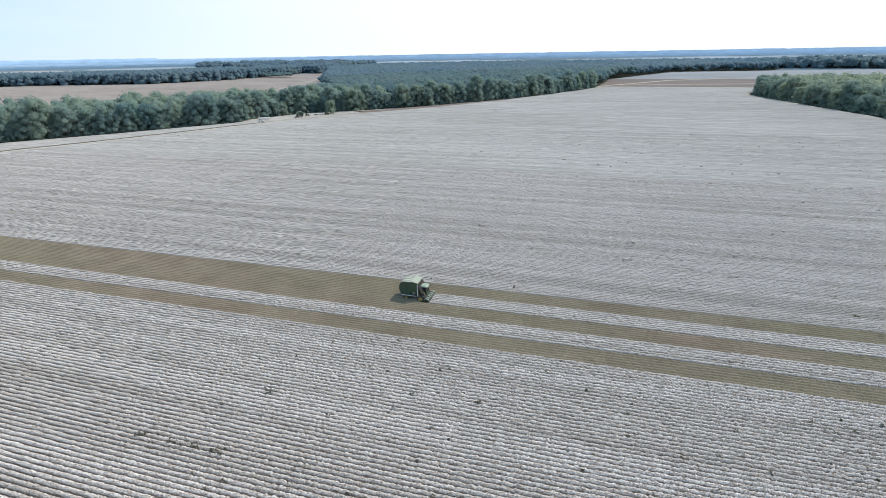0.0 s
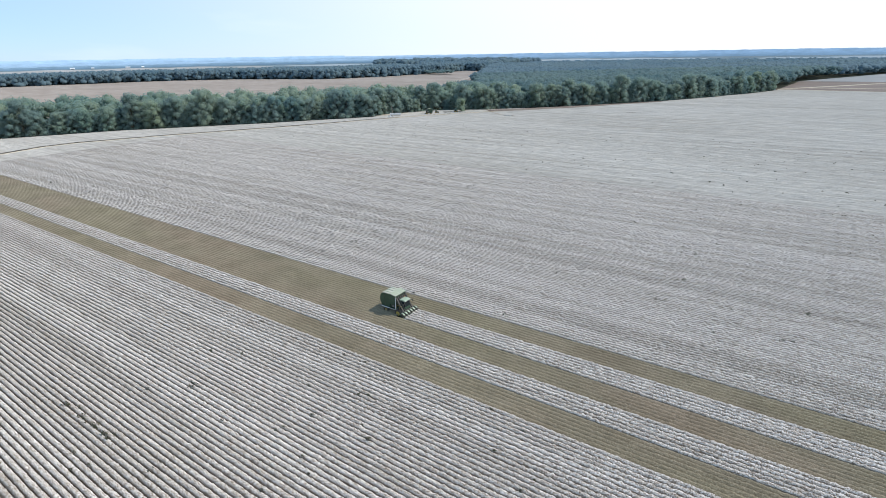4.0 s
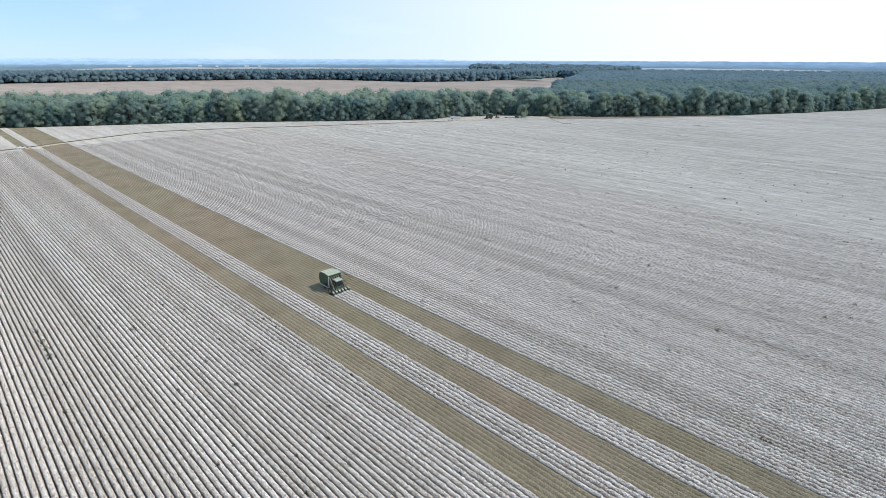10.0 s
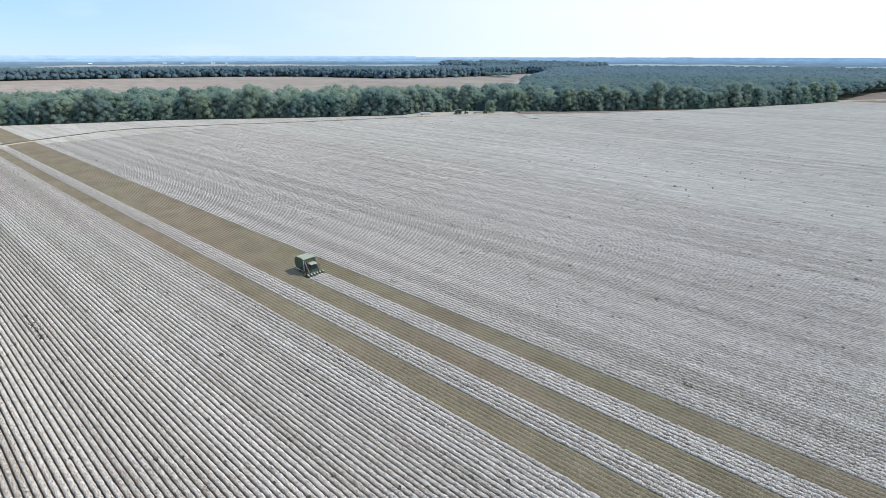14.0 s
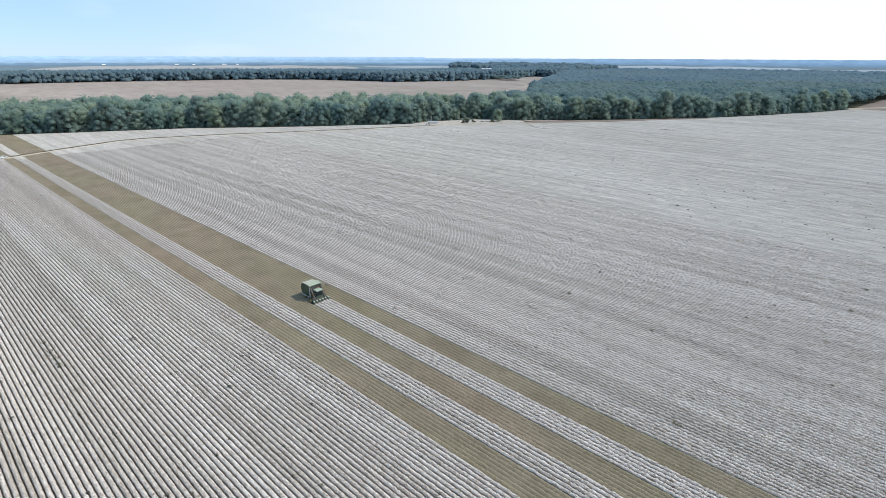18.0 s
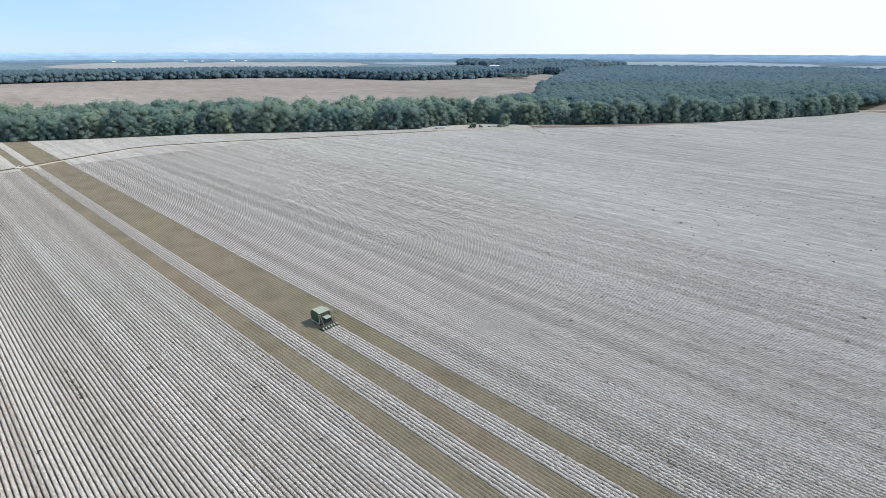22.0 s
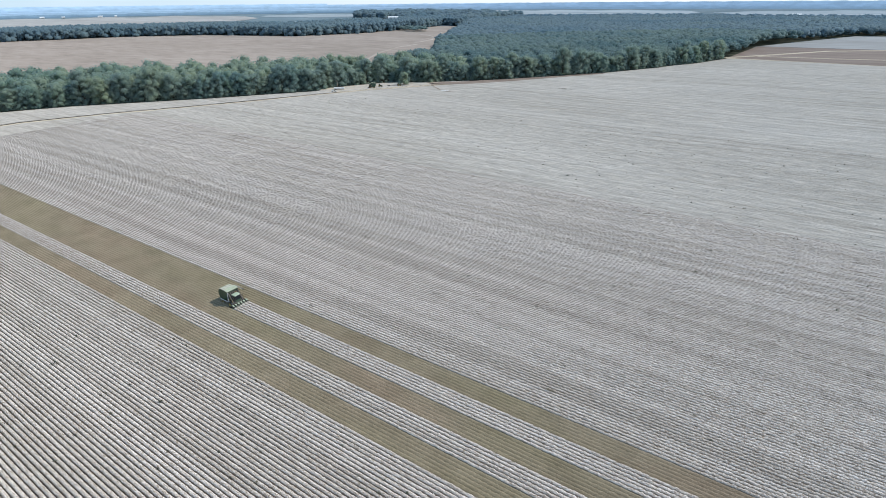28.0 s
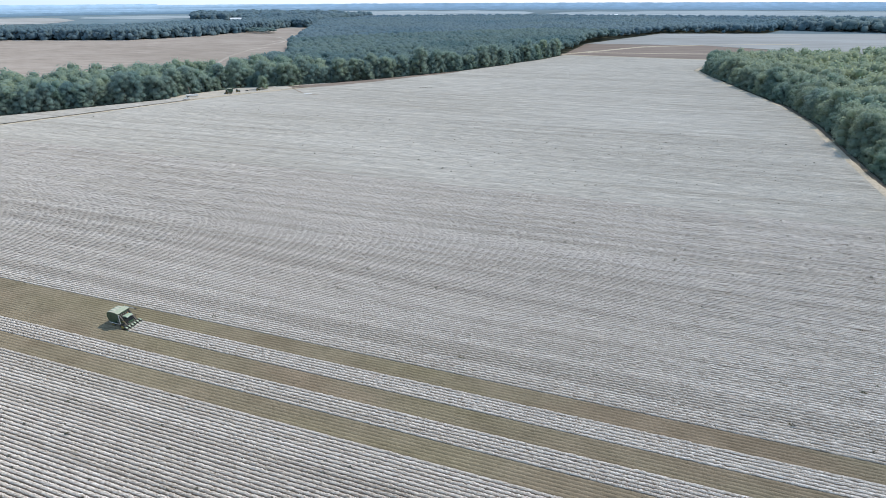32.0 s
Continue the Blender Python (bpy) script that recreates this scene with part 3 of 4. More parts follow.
coarse = [row_mesh("cotton_ridge", ROW_X0, ROW_X1, 80 + s, COTTON, MID_PROFILE, step=2.0) for s in range(12)]
half = [row_mesh("cotton_ridge", ROW_X0, ROW_X1, 120 + s, COTTON, HALF_PROFILE, step=1.4) for s in range(12)]
crop("cotton_field", [EDGE[5] - ROW * (i + 0.5) for i in range(near_n, near_n + 70)], half + coarse, "unpicked white cotton rows on the near side", "cotton_ridge")
for first, last, kinds, label in ((0, 24, full, "unpicked white cotton rows beside the picked strips"), (24, 54, full[:12] + half, "broad field of unpicked white cotton in rows"), (54, 84, half, "broad field of unpicked white cotton in rows"), (84, 112, half + coarse, "unpicked white cotton rows in the middle of the field"), (112, 150, coarse, "unpicked white cotton rows in the middle of the field")):
    crop("cotton_field", [EDGE[0] + ROW * (i + 0.5) for i in range(first, last)], kinds, label, "cotton_ridge")
crop("cotton_strip", strip_rows(3), full, "six unpicked white cotton rows between picked strips", "cotton_ridge", "cotton strips")
crop("cotton_strip", strip_rows(1), ahead, "six white cotton rows ahead of the picker", "cotton_ridge", "cotton strips")
crop("picked_strip", strip_rows(0), bare, "six picked rows of brown cotton stalks", "stalk_ridge", "picked strips")
crop("picked_strip", strip_rows(2), bare, "six picked rows of brown cotton stalks", "stalk_ridge", "picked strips")
crop("picked_strip", strip_rows(4), bare, "six picked rows of brown cotton stalks", "stalk_ridge", "picked strips")
crop("picked_strip", strip_rows(1), behind, "freshly picked brown stalks behind the picker", "stalk_ridge", "picked strips")
FAR_Y = EDGE[0] + ROW * 150
NEAR_Y = EDGE[5] - ROW * near_n


def stretches(y, x0, x1):
    """Where a row at y stands between x0 and x1: inside the field, off the track and the woods' margin."""
    x = np.arange(x0, x1, 0.5)
    yy = np.full(x.shape, y)
    ok = inside(FIELD, x, yy) & (line_distance(ROAD, x, yy) > 3.6) & (line_distance(LEFT_EDGE, x, yy) > 2.5) & (line_distance(RIGHT_EDGE, x, yy) > 7) & ~inside(BARE, x, yy)
    ok[[0, -1]] = False
    flips = np.flatnonzero(np.diff(ok.astype(int)))
    return [(x[i], x[j]) for i, j in zip(flips[::2], flips[1::2]) if x[j] - x[i] > 3]


def far_rows(name, rows, x0, x1, mat, label, step=9.0):
    """Rows seen from afar, each a plain ragged ridge, joined."""
    rng = np.random.default_rng(int(abs(rows[0])) + len(rows))
    prof = np.array(FAR_PROFILE if mat is COTTON_FAR else BARE_PROFILE[::2] + BARE_PROFILE[-1:])
    k = len(prof)
    vs, fs, at = [], [], 0
    for y in rows:
        for a, b in stretches(y, x0, x1):
            n = max(2, int((b - a) / step) + 1)
            xs = np.linspace(a, b, n)
            v = np.zeros((n, k, 3))
            v[:, :, 0] = xs[:, None]
            v[:, :, 1] = y + prof[:, 0] + rng.normal(0, 0.03, (n, k))
            v[:, :, 2] = prof[:, 1] * rng.normal(1, 0.08, (n, k)).clip(0.8, 1.15)
            q = np.arange((n - 1) * k).reshape(n - 1, k)[:, :-1].ravel() + at
            vs.append(v.reshape(-1, 3))
            fs.append(np.stack([q, q + k, q + k + 1, q + 1], 1))
            at += n * k
    fs = np.concatenate(fs)
    return tagged(new(name, mesh_from(name, np.concatenate(vs), fs, mat)), label, "crop", kind="stuff")


def row_set(y0, y1):
    return [y0 + ROW * (i + 0.5) for i in range(int(round((y1 - y0) / ROW)))]


MID_Y = FAR_Y + ROW * 150
far_rows("far_cotton", row_set(FAR_Y, MID_Y), -600, 250, COTTON_FAR, "wide white cotton field in the middle distance", 4.0)
far_rows("far_cotton", row_set(MID_Y, 966), -600, 250, COTTON_FAR, "wide white cotton field stretching to the woods", 12.0)
far_rows("far_cotton", row_set(EDGE[0], FAR_Y), -660, ROW_X0 + 1.0, COTTON_FAR, "white cotton beside the sandy track and the woods")
far_rows("far_cotton", row_set(EDGE[5] - ROW * 220, EDGE[5]), -700, ROW_X0 + 1.0, COTTON_FAR, "white cotton rows running up to the woods")
far_rows("far_cotton", row_set(EDGE[4], EDGE[3]), -660, ROW_X0 + 1.0, COTTON_FAR, "narrow unpicked cotton strip near the woods")
far_rows("far_stalks", row_set(EDGE[3], EDGE[0]), -660, ROW_X0 + 1.0, STALKS, "wide picked strip of brown stalks near the woods")
far_rows("far_stalks", row_set(EDGE[5], EDGE[4]), -660, ROW_X0 + 1.0, STALKS, "narrow picked strip of brown stalks near the woods")
far_rows("far_cotton", row_set(NEAR_Y - ROW * 150, NEAR_Y - ROW * 70), ROW_X0, 215, COTTON_FAR, "white cotton rows on the near side")


# ---- woods ----
def leaf_cloud(rng, lobes, per, size, flat=0.8):
    """Leaf clumps over rounded lobes (x, y, z, r): bent quads with gaps, shaded as one soft mass."""
    vs, ns = [], []
    for x, y, z, r in lobes:
        d = rng.normal(size=(per, 3))
        d[:, 2] = d[:, 2] * 0.9 + 0.3
        d /= np.linalg.norm(d, axis=1)[:, None]
        c = np.array([x, y, z]) + d * np.array([r, r, r * flat]) * rng.uniform(0.76, 1.08, (per, 1))
        nrm = d + rng.normal(0, 0.5, (per, 3))
        nrm /= np.linalg.norm(nrm, axis=1)[:, None]
        a = np.cross(nrm, rng.normal(size=(per, 3)))
        a /= np.linalg.norm(a, axis=1)[:, None]
        b = np.cross(nrm, a)
        s = size * rng.uniform(0.55, 1.4, (per, 1))
        fold = nrm * s * 0.3
        v = np.stack([c + a * s, c + b * s * 0.75 - fold, c - a * s, c - b * s * 0.75 - fold], 1)
        vs.append(v.reshape(-1, 3))
        out = d * 0.7 + rng.normal(0, 0.16, (per, 3)) + np.array([0, 0, 0.35])
        ns.append(np.repeat(out / np.linalg.norm(out, axis=1)[:, None], 4, 0))
    v = np.concatenate(vs)
    v[:, 2] = np.maximum(v[:, 2], 0.1)
    return v, np.arange(len(v)).reshape(-1, 4), np.concatenate(ns)


def cores(rng, lobes, seg=6, rings=3, flat=0.8, fill=(0.52, 0.74)):
    """The dense inside of each lobe."""
    vs, fs, ns, at = [], [], [], 0
    for x, y, z, r in lobes:
        ph = np.linspace(0.02, 2.3, rings + 1)[:, None]
        th = np.linspace(0, 2 * np.pi, seg, endpoint=False)[None, :] + rng.uniform(0, 1)
        d = np.stack([np.sin(ph) * np.cos(th), np.sin(ph) * np.sin(th), np.cos(ph) + 0 * th], -1)
        k = rng.uniform(*fill, (rings + 1, seg, 1))
        k[0] = k[0].mean()
        vs.append((d * k * np.array([r, r, r * flat]) + np.array([x, y, z])).reshape(-1, 3))
        ns.append((d * 0.7 + np.array([0, 0, 0.35]) + rng.normal(0, 0.08, d.shape)).reshape(-1, 3))
        i, j = np.meshgrid(np.arange(rings), np.arange(seg), indexing="ij")
        q, q2 = (i * seg + j).ravel(), (i * seg + (j + 1) % seg).ravel()
        fs.append(np.stack([q, q + seg, q2 + seg, q2], 1) + at)
        at += (rings + 1) * seg
    v = np.concatenate(vs)
    v[:, 2] = np.maximum(v[:, 2], 0.1)
    return v, np.concatenate(fs), np.concatenate(ns)


def joined(a, b):
    return np.concatenate([a[0], b[0]]), np.concatenate([a[1], b[1] + len(a[0])]), np.concatenate([a[2], b[2]])


def crown_lobes(rng, h, r, count, low):
    out = [(0, 0, h - r * 0.55, r * 0.62)]
    for i in range(count):
        t = (i + rng.uniform(0.2, 0.8)) / count
        z = low + (h - low - r * 0.5) * t
        reach = r * (0.98 - 0.34 * t) * rng.uniform(0.65, 1.0)
        a = i * 2.4 + rng.uniform(-0.6, 0.6)
        out.append((math.cos(a) * reach, math.sin(a) * reach, z, r * rng.uniform(0.36, 0.56)))
    return out


def trunk_bm(rng, h, lobes):
    bm = bmesh.new()
    z0, x0, y0, r0 = 0.0, 0.0, 0.0, 0.42
    for i in range(4):
        z1 = h * 0.8 * (i + 1) / 4
        x1, y1, r1 = x0 + rng.uniform(-0.4, 0.4), y0 + rng.uniform(-0.4, 0.4), r0 * 0.72
        tube((x0, y0, z0), (x1, y1, z1), r0, r1, 7, bm)
        x0, y0, z0, r0 = x1, y1, z1, r1
    for x, y, z, r in lobes[1::2]:
        tube((0, 0, max(1.5, z - 5)), (x, y, z), 0.16, 0.05, 5, bm)
    return bm


tree_kinds = []
for s in range(13):
    rng = np.random.default_rng(100 + s)
    h, r = rng.uniform(19, 27.5), rng.uniform(6.4, 9.4)
    lobes = crown_lobes(rng, h, r, 24, 1.5)
    v, f, nv = joined(cores(rng, lobes), leaf_cloud(rng, lobes, 170, 0.42))
    tree = new("tree")
    part("trunk", trunk_bm(rng, h, lobes), BARK, tree)
    crown = new("crown", mesh_from("crown", v, f, LEAF if s < 9 else LEAF_OLIVE, None, True, nv))
    crown.parent = tree
    tree_kinds.append(tree)

TREE_LABELS = ["tall leafy green tree at the field edge", "dense dark green tree at the field edge", "broad hardwood tree with full green crown"]
placed, used, rng = 0, [], random.Random(11)
spots = [(x, y, a) for x, y, a in along(LEFT_EDGE[1:], 8.6)] + [(x, y, a + math.pi) for x, y, a in along(RIGHT_EDGE, 8.6)]
for x, y, a in spots:
    off = rng.uniform(5.5, 10.5) + (1.5 if x > 100 else 0.0)
    px, py = x - math.sin(a) * off, y + math.cos(a) * off
    fresh = [k for k in (tree_kinds[9:] if x > 100 else tree_kinds[:9]) if k not in used]
    kind = fresh[0] if fresh else rng.choice(tree_kinds[9:] if x > 100 else tree_kinds[:9])
    scale = rng.choice((0.55, 0.72, 0.82, 0.92, 1.0, 1.14)) * rng.uniform(0.93, 1.07)
    m = pose(px, py, 0, 0, 0, rng.uniform(0, 360)) @ Matrix.Diagonal((scale, scale, scale * rng.uniform(0.92, 1.08), 1))
    ob = kind if fresh else copy_thing(kind, Matrix())
    used.append(kind)
    ob.matrix_basis = m
    tagged(ob, TREE_LABELS[placed % 3], "tree", "trees at the field edge")
    placed += 1
ob = copy_thing(tree_kinds[2], Matrix())
ob.matrix_basis = pose(-277, 504, 0.7, 0, 0, 40) @ Matrix.Diagonal((0.62, 0.62, 0.72, 1))
tagged(ob, "leafy green tree standing forward in the dirt yard", "tree", "trees at the field edge")


def woods(name, poly, spacing, seed, label, lobes=3, per=26, size=0.9, skip=None, tall=(17, 29), mat=LEAF_FAR, skirt=False):
    """Closed woodland, seen mostly from above its crowns."""
    rng = np.random.default_rng(seed)
    kinds = []
    for i in range(9):
        h, r = 25.0, spacing * 0.56
        lb = [(0, 0, h - r * 0.75, r * 0.85)] + [(math.cos(a) * r * 0.66, math.sin(a) * r * 0.66, h - r * rng.uniform(0.8, 2.0), r * rng.uniform(0.45, 0.75)) for a in (j * 6.28 / max(1, lobes) + rng.uniform(-0.6, 0.6) for j in range(lobes))]
        lb += [(rng.uniform(-5, 5), rng.uniform(-5, 5), r * rng.uniform(0.5, 2.2), r * rng.uniform(0.7, 1.2)) for _ in range(4)] if skirt else []
        kinds.append(joined(cores(rng, lb, 6, 3, fill=(0.80, 0.98)) if per < 20 else cores(rng, lb, 5, 3), leaf_cloud(rng, lb, per, size)))
    xs = [p[0] for p in poly]
    yy = [p[1] for p in poly]
    gx, gy = np.meshgrid(np.arange(min(xs), max(xs), spacing), np.arange(min(yy), max(yy), spacing))
    gx = (gx + rng.uniform(-0.42, 0.42, gx.shape) * spacing).ravel()
    gy = (gy + rng.uniform(-0.42, 0.42, gy.shape) * spacing).ravel()
    ok = inside(poly, gx, gy)
    if skip:
        ok &= ~skip(gx, gy)
    vs, fs, ns, at = [], [], [], 0
    for x, y in zip(gx[ok], gy[ok]):
        v, f, nv = kinds[rng.integers(9)]
        a, s = rng.uniform(0, 6.28), rng.uniform(*tall) / 25
        w = rng.uniform(0.85, 1.25)
        c, d = math.cos(a) * w, math.sin(a) * w
        out = np.stack([v[:, 0] * c - v[:, 1] * d + x, v[:, 0] * d + v[:, 1] * c + y, v[:, 2] * s], 1)
        vs.append(out)
        c, d = math.cos(a), math.sin(a)
        ns.append(np.stack([nv[:, 0] * c - nv[:, 1] * d, nv[:, 0] * d + nv[:, 1] * c, nv[:, 2]], 1))
        fs.append(f + at)
        at += len(v)
    v = np.concatenate(vs)
    v[:, 2] += rise(v[:, 0], v[:, 1])
    return tagged(new(name, mesh_from(name, v, np.concatenate(fs), mat, None, True, np.concatenate(ns))), label, "woods", kind="stuff")


def near_edges(x, y):
    return np.minimum(line_distance(LEFT_EDGE, x, y), line_distance(RIGHT_EDGE, x, y) - 2) < 8


BELT = LEFT_EDGE[1:12] + [(-340, 620), (-390, 592), (-400, 560), (-445, 510), (-520, 410), (-600, 300), (-680, 110), (-770, -40)]
MID = LEFT_EDGE[11:] + [(-8, 1060), (-2, 1236), (60, 1400), (-100, 1430), (-330, 1200), (-532, 950), (-374, 705), (-384, 605), (-340, 620)]
BACK = [(60, 1400), (160, 1640), (420, 1705), (500, 1900), (200, 2300), (-500, 2350), (-1050, 2000), (-972, 1790), (-640, 1158), (-594, 1078), (-532, 952), (-330, 1200), (-100, 1430)]
RIGHTW = RIGHT_EDGE + [(420, 960), (600, 1180), (600, 700), (360, 230), (225, 120)]
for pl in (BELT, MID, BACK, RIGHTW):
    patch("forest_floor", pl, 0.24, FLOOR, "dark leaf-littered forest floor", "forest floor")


def deep(x, y):
    return line_distance(LEFT_EDGE, x, y) > 150


woods("woodland", BELT, 13.0, 1, "dense green hardwood belt behind the edge trees", 7, 46, 0.75, near_edges, mat=LEAF, tall=(14, 29))
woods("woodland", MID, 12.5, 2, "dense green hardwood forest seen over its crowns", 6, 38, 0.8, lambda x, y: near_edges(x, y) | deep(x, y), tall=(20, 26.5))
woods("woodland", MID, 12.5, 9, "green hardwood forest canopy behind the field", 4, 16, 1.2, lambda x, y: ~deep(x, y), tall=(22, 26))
woods("woodland", BACK, 18, 3, "far forest, green paled to haze blue, reaching towards the horizon", 3, 12, 1.8, lambda x, y: np.hypot(x + 75, y - 1420) < 55, tall=(22, 26), mat=LEAF_HAZE)
woods("woodland", RIGHTW, 13, 4, "dense olive green forest beside the cotton field", 7, 46, 0.75, lambda x, y: near_edges(x, y) | (line_distance(RIGHT_EDGE, x, y) > 80), mat=LEAF_OLIVE, tall=(20, 28))
woods("woodland", RIGHTW, 15, 14, "olive green forest canopy reaching away from the field", 2, 20, 1.3, lambda x, y: line_distance(RIGHT_EDGE, x, y) <= 80, mat=LEAF_OLIVE, tall=(20, 28))
SECOND = [(-1640, 150), (-1610, 460), (-1490, 830), (-1350, 985), (-1050, 1065), (-985, 1250), (-1015, 1560), (-1050, 1740), (-960, 1700), (-1040, 1900), (-1300, 1950), (-1330, 1500), (-1300, 1270), (-1500, 1190), (-1720, 930), (-1820, 500), (-1850, 150)]


def shed_view(x, y):
    """Trees left out along the camera's sight line, so that the far shed shows."""
    return line_distance([(-1180, 1590), (-1600, 2155)], x, y) < 34


woods("woodland", SECOND, 12.5, 5, "wood belt behind the tan stubble field, paled to haze blue", 3, 12, 1.5, shed_view, tall=(25, 31), skirt=True, mat=LEAF_HAZE)
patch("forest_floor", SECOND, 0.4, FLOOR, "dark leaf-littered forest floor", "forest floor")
woods("woodland", [(-1010, 1420), (-900, 1350), (-870, 1390), (-940, 1470), (-1010, 1490)], 13, 6, "small clump of trees in the stubble field", 1, 18, 1.4, tall=(9, 15))
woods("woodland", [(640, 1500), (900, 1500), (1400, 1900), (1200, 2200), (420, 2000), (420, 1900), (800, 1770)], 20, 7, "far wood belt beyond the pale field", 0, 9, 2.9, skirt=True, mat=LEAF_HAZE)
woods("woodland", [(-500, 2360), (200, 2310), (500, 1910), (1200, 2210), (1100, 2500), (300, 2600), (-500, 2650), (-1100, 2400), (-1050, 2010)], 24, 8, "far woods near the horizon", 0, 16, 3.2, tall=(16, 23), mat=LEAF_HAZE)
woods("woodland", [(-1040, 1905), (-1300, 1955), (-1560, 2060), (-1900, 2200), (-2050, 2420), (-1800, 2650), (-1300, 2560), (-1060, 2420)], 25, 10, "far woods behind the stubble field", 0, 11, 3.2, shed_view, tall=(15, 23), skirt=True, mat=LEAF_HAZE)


def thicket(line, side, seed, near=2.5, mat=LEAF):
    """Low bushes closing the foot of the woods, and taller young growth between the edge trees."""
    rng = np.random.default_rng(seed)
    lobes = []
    for x, y, a in along(line, 2.6):
        off = side * rng.uniform(near, near + 4)
        r = rng.uniform(0.9, 2.3)
        lobes.append((x - math.sin(a) * off, y + math.cos(a) * off, r * rng.uniform(0.5, 1.0), r))
    for x, y, a in along(line, 3.4):
        off = side * rng.uniform(near + 3.0, near + 8.0)
        r = rng.uniform(2.2, 4.2)
        lobes.append((x - math.sin(a) * off, y + math.cos(a) * off, rng.uniform(2.0, 12.0), r))
    v, f, nv = joined(cores(rng, lobes, 6, 3), leaf_cloud(rng, lobes, 48, 0.5))
    return tagged(new("thicket", mesh_from("thicket", v, f, mat, None, True, nv)), "low green bushes at the foot of the woods", "bushes", kind="stuff")


thicket(LEFT_EDGE[1:], 1, 21)
thicket(RIGHT_EDGE, -1, 22, 0.8, LEAF_OLIVE)


# ---- the cotton picker ----
def wheel(name, x, y, r, w, parent, rim_mat):
    """A lugged tyre on a dished rim, standing on the ground."""
    tyre = part(name, lathe([(r * 0.56, -w / 2), (r * 0.9, -w / 2), (r, -w * 0.36), (r, w * 0.36), (r * 0.9, w / 2), (r * 0.56, w / 2)], 22, Matrix.Translation((x, y, r))), TYRE, parent)
    bm = lathe([(0.02, -w * 0.1), (r * 0.2, -w * 0.28), (r * 0.34, -w * 0.16), (r * 0.52, -w * 0.3), (r * 0.57, -w * 0.42), (r * 0.57, w * 0.42), (r * 0.52, w * 0.3), (r * 0.02, w * 0.1)], 18, Matrix.Translation((x, y, r)))
    part("rim", bm, rim_mat, tyre)
    bm = bmesh.new()
    for i in range(18):
        a = i * math.pi / 9
        m = Matrix.Translation((x, y, r)) @ Matrix.Rotation(a, 4, "Y") @ Matrix.Translation((r, (-1) ** i * w * 0.2, 0)) @ Matrix.Rotation(0.5 * (-1) ** i, 4, "X") @ Matrix.Diagonal((0.09, w * 0.5, 0.08, 1))
        bmesh.ops.create_cube(bm, size=1, matrix=m)
    part("tread", bm, TYRE, tyre)
    return tyre


def cotton_picker(m, label):
    top = empty("cotton_picker", m, label=label, category="cotton picker")
    # chassis and axles
    part("chassis", prism([(-7.6, 1.0), (-7.6, 1.45), (-0.4, 1.6), (0.2, 1.2), (0.2, 0.9), (-2.5, 0.9)], -0.85, 0.85, 0.05), GREEN, top)
    part("front_axle", tube((-1.5, -2.1, 0.95), (-1.5, 2.1, 0.95), 0.22), BLACK, top)
    part("rear_axle", tube((-6.6, -1.6, 0.75), (-6.6, 1.6, 0.75), 0.18), BLACK, top)
    for y in (-2.05, -1.35, 1.35, 2.05):
        wheel("front_wheel", -1.5, y, 0.98, 0.55, top, YELLOW)
    for y in (-1.65, 1.65):
        wheel("rear_wheel", -5.5, y, 0.74, 0.5, top, YELLOW)
    # module builder at the rear: rounded drum housing
    prof = [(-7.9, 1.35), (-8.9, 1.75), (-9.5, 2.5), (-9.65, 3.3), (-9.3, 4.1), (-8.5, 4.65), (-7.5, 4.85), (-5.2, 4.8), (-5.0, 4.6), (-5.0, 1.5), (-6.9, 1.3)]
    body = part("module_housing", prism(prof, -1.75, 1.75, 0.1), GREEN, top, "green module housing, rounded at the back")
    part("rear_gate_seam", prism([(-7.35, 1.55), (-7.35, 4.78), (-7.25, 4.79), (-7.25, 1.55)], -1.785, 1.785), BLACK, body)
    for y in (-1.78, 1.72):
        part("side_panel", prism([(-8.7, 2.3), (-8.9, 3.4), (-8.2, 4.1), (-7.5, 4.2), (-7.5, 2.2)], y, y + 0.06, 0.015), GREEN, body)
        part("side_panel", prism([(-7.1, 1.7), (-7.1, 4.3), (-5.3, 4.3), (-5.3, 1.7)], y, y + 0.06, 0.015), GREEN, body)
    for y in (-0.9, 0.9):
        part("module_arm", tube((-8.7, y, 1.7), (-10.2, y, 0.9), 0.09), BLACK, top)
    part("module_roller", tube((-10.2, -1.2, 0.9), (-10.2, 1.2, 0.9), 0.13), STEEL, top)
    # accumulator over the middle, with a slatted roof
    acc = part("accumulator", prism([(-5.15, 2.5), (-5.15, 4.85), (-4.7, 5.05), (-2.5, 4.75), (-2.35, 4.35), (-2.9, 3.2), (-3.2, 2.5)], -1.95, 1.95, 0.07), GREEN, top, "green cotton accumulator box")
    roof = part("accumulator_roof", prism([(-5.3, 4.9), (-4.75, 5.14), (-2.2, 4.82), (-2.2, 4.76), (-4.75, 5.06), (-5.3, 4.82)], -2.05, 2.05, 0.02), CREAM, acc, "pale dusty cream roof with green slats")
    for i in range(9):
        x = -4.6 + i * 0.28
        z = 5.13 - (x + 4.75) * 0.126
        part("roof_slat", prism([(x, z), (x, z + 0.05), (x + 0.11, z + 0.036), (x + 0.11, z - 0.014)], -2.0, 2.0), GREEN_TOP, roof)
    part("housing_roof", prism([(-8.5, 4.70), (-7.5, 4.91), (-5.35, 4.88), (-5.35, 4.80), (-7.5, 4.83), (-8.5, 4.62)], -1.76, 1.76, 0.01), CREAM, body, "dusty cream roof of the module housing")
    # air ducts from the picking units up to the accumulator
    for i in range(6):
        y = (i - 2.5) * 0.66
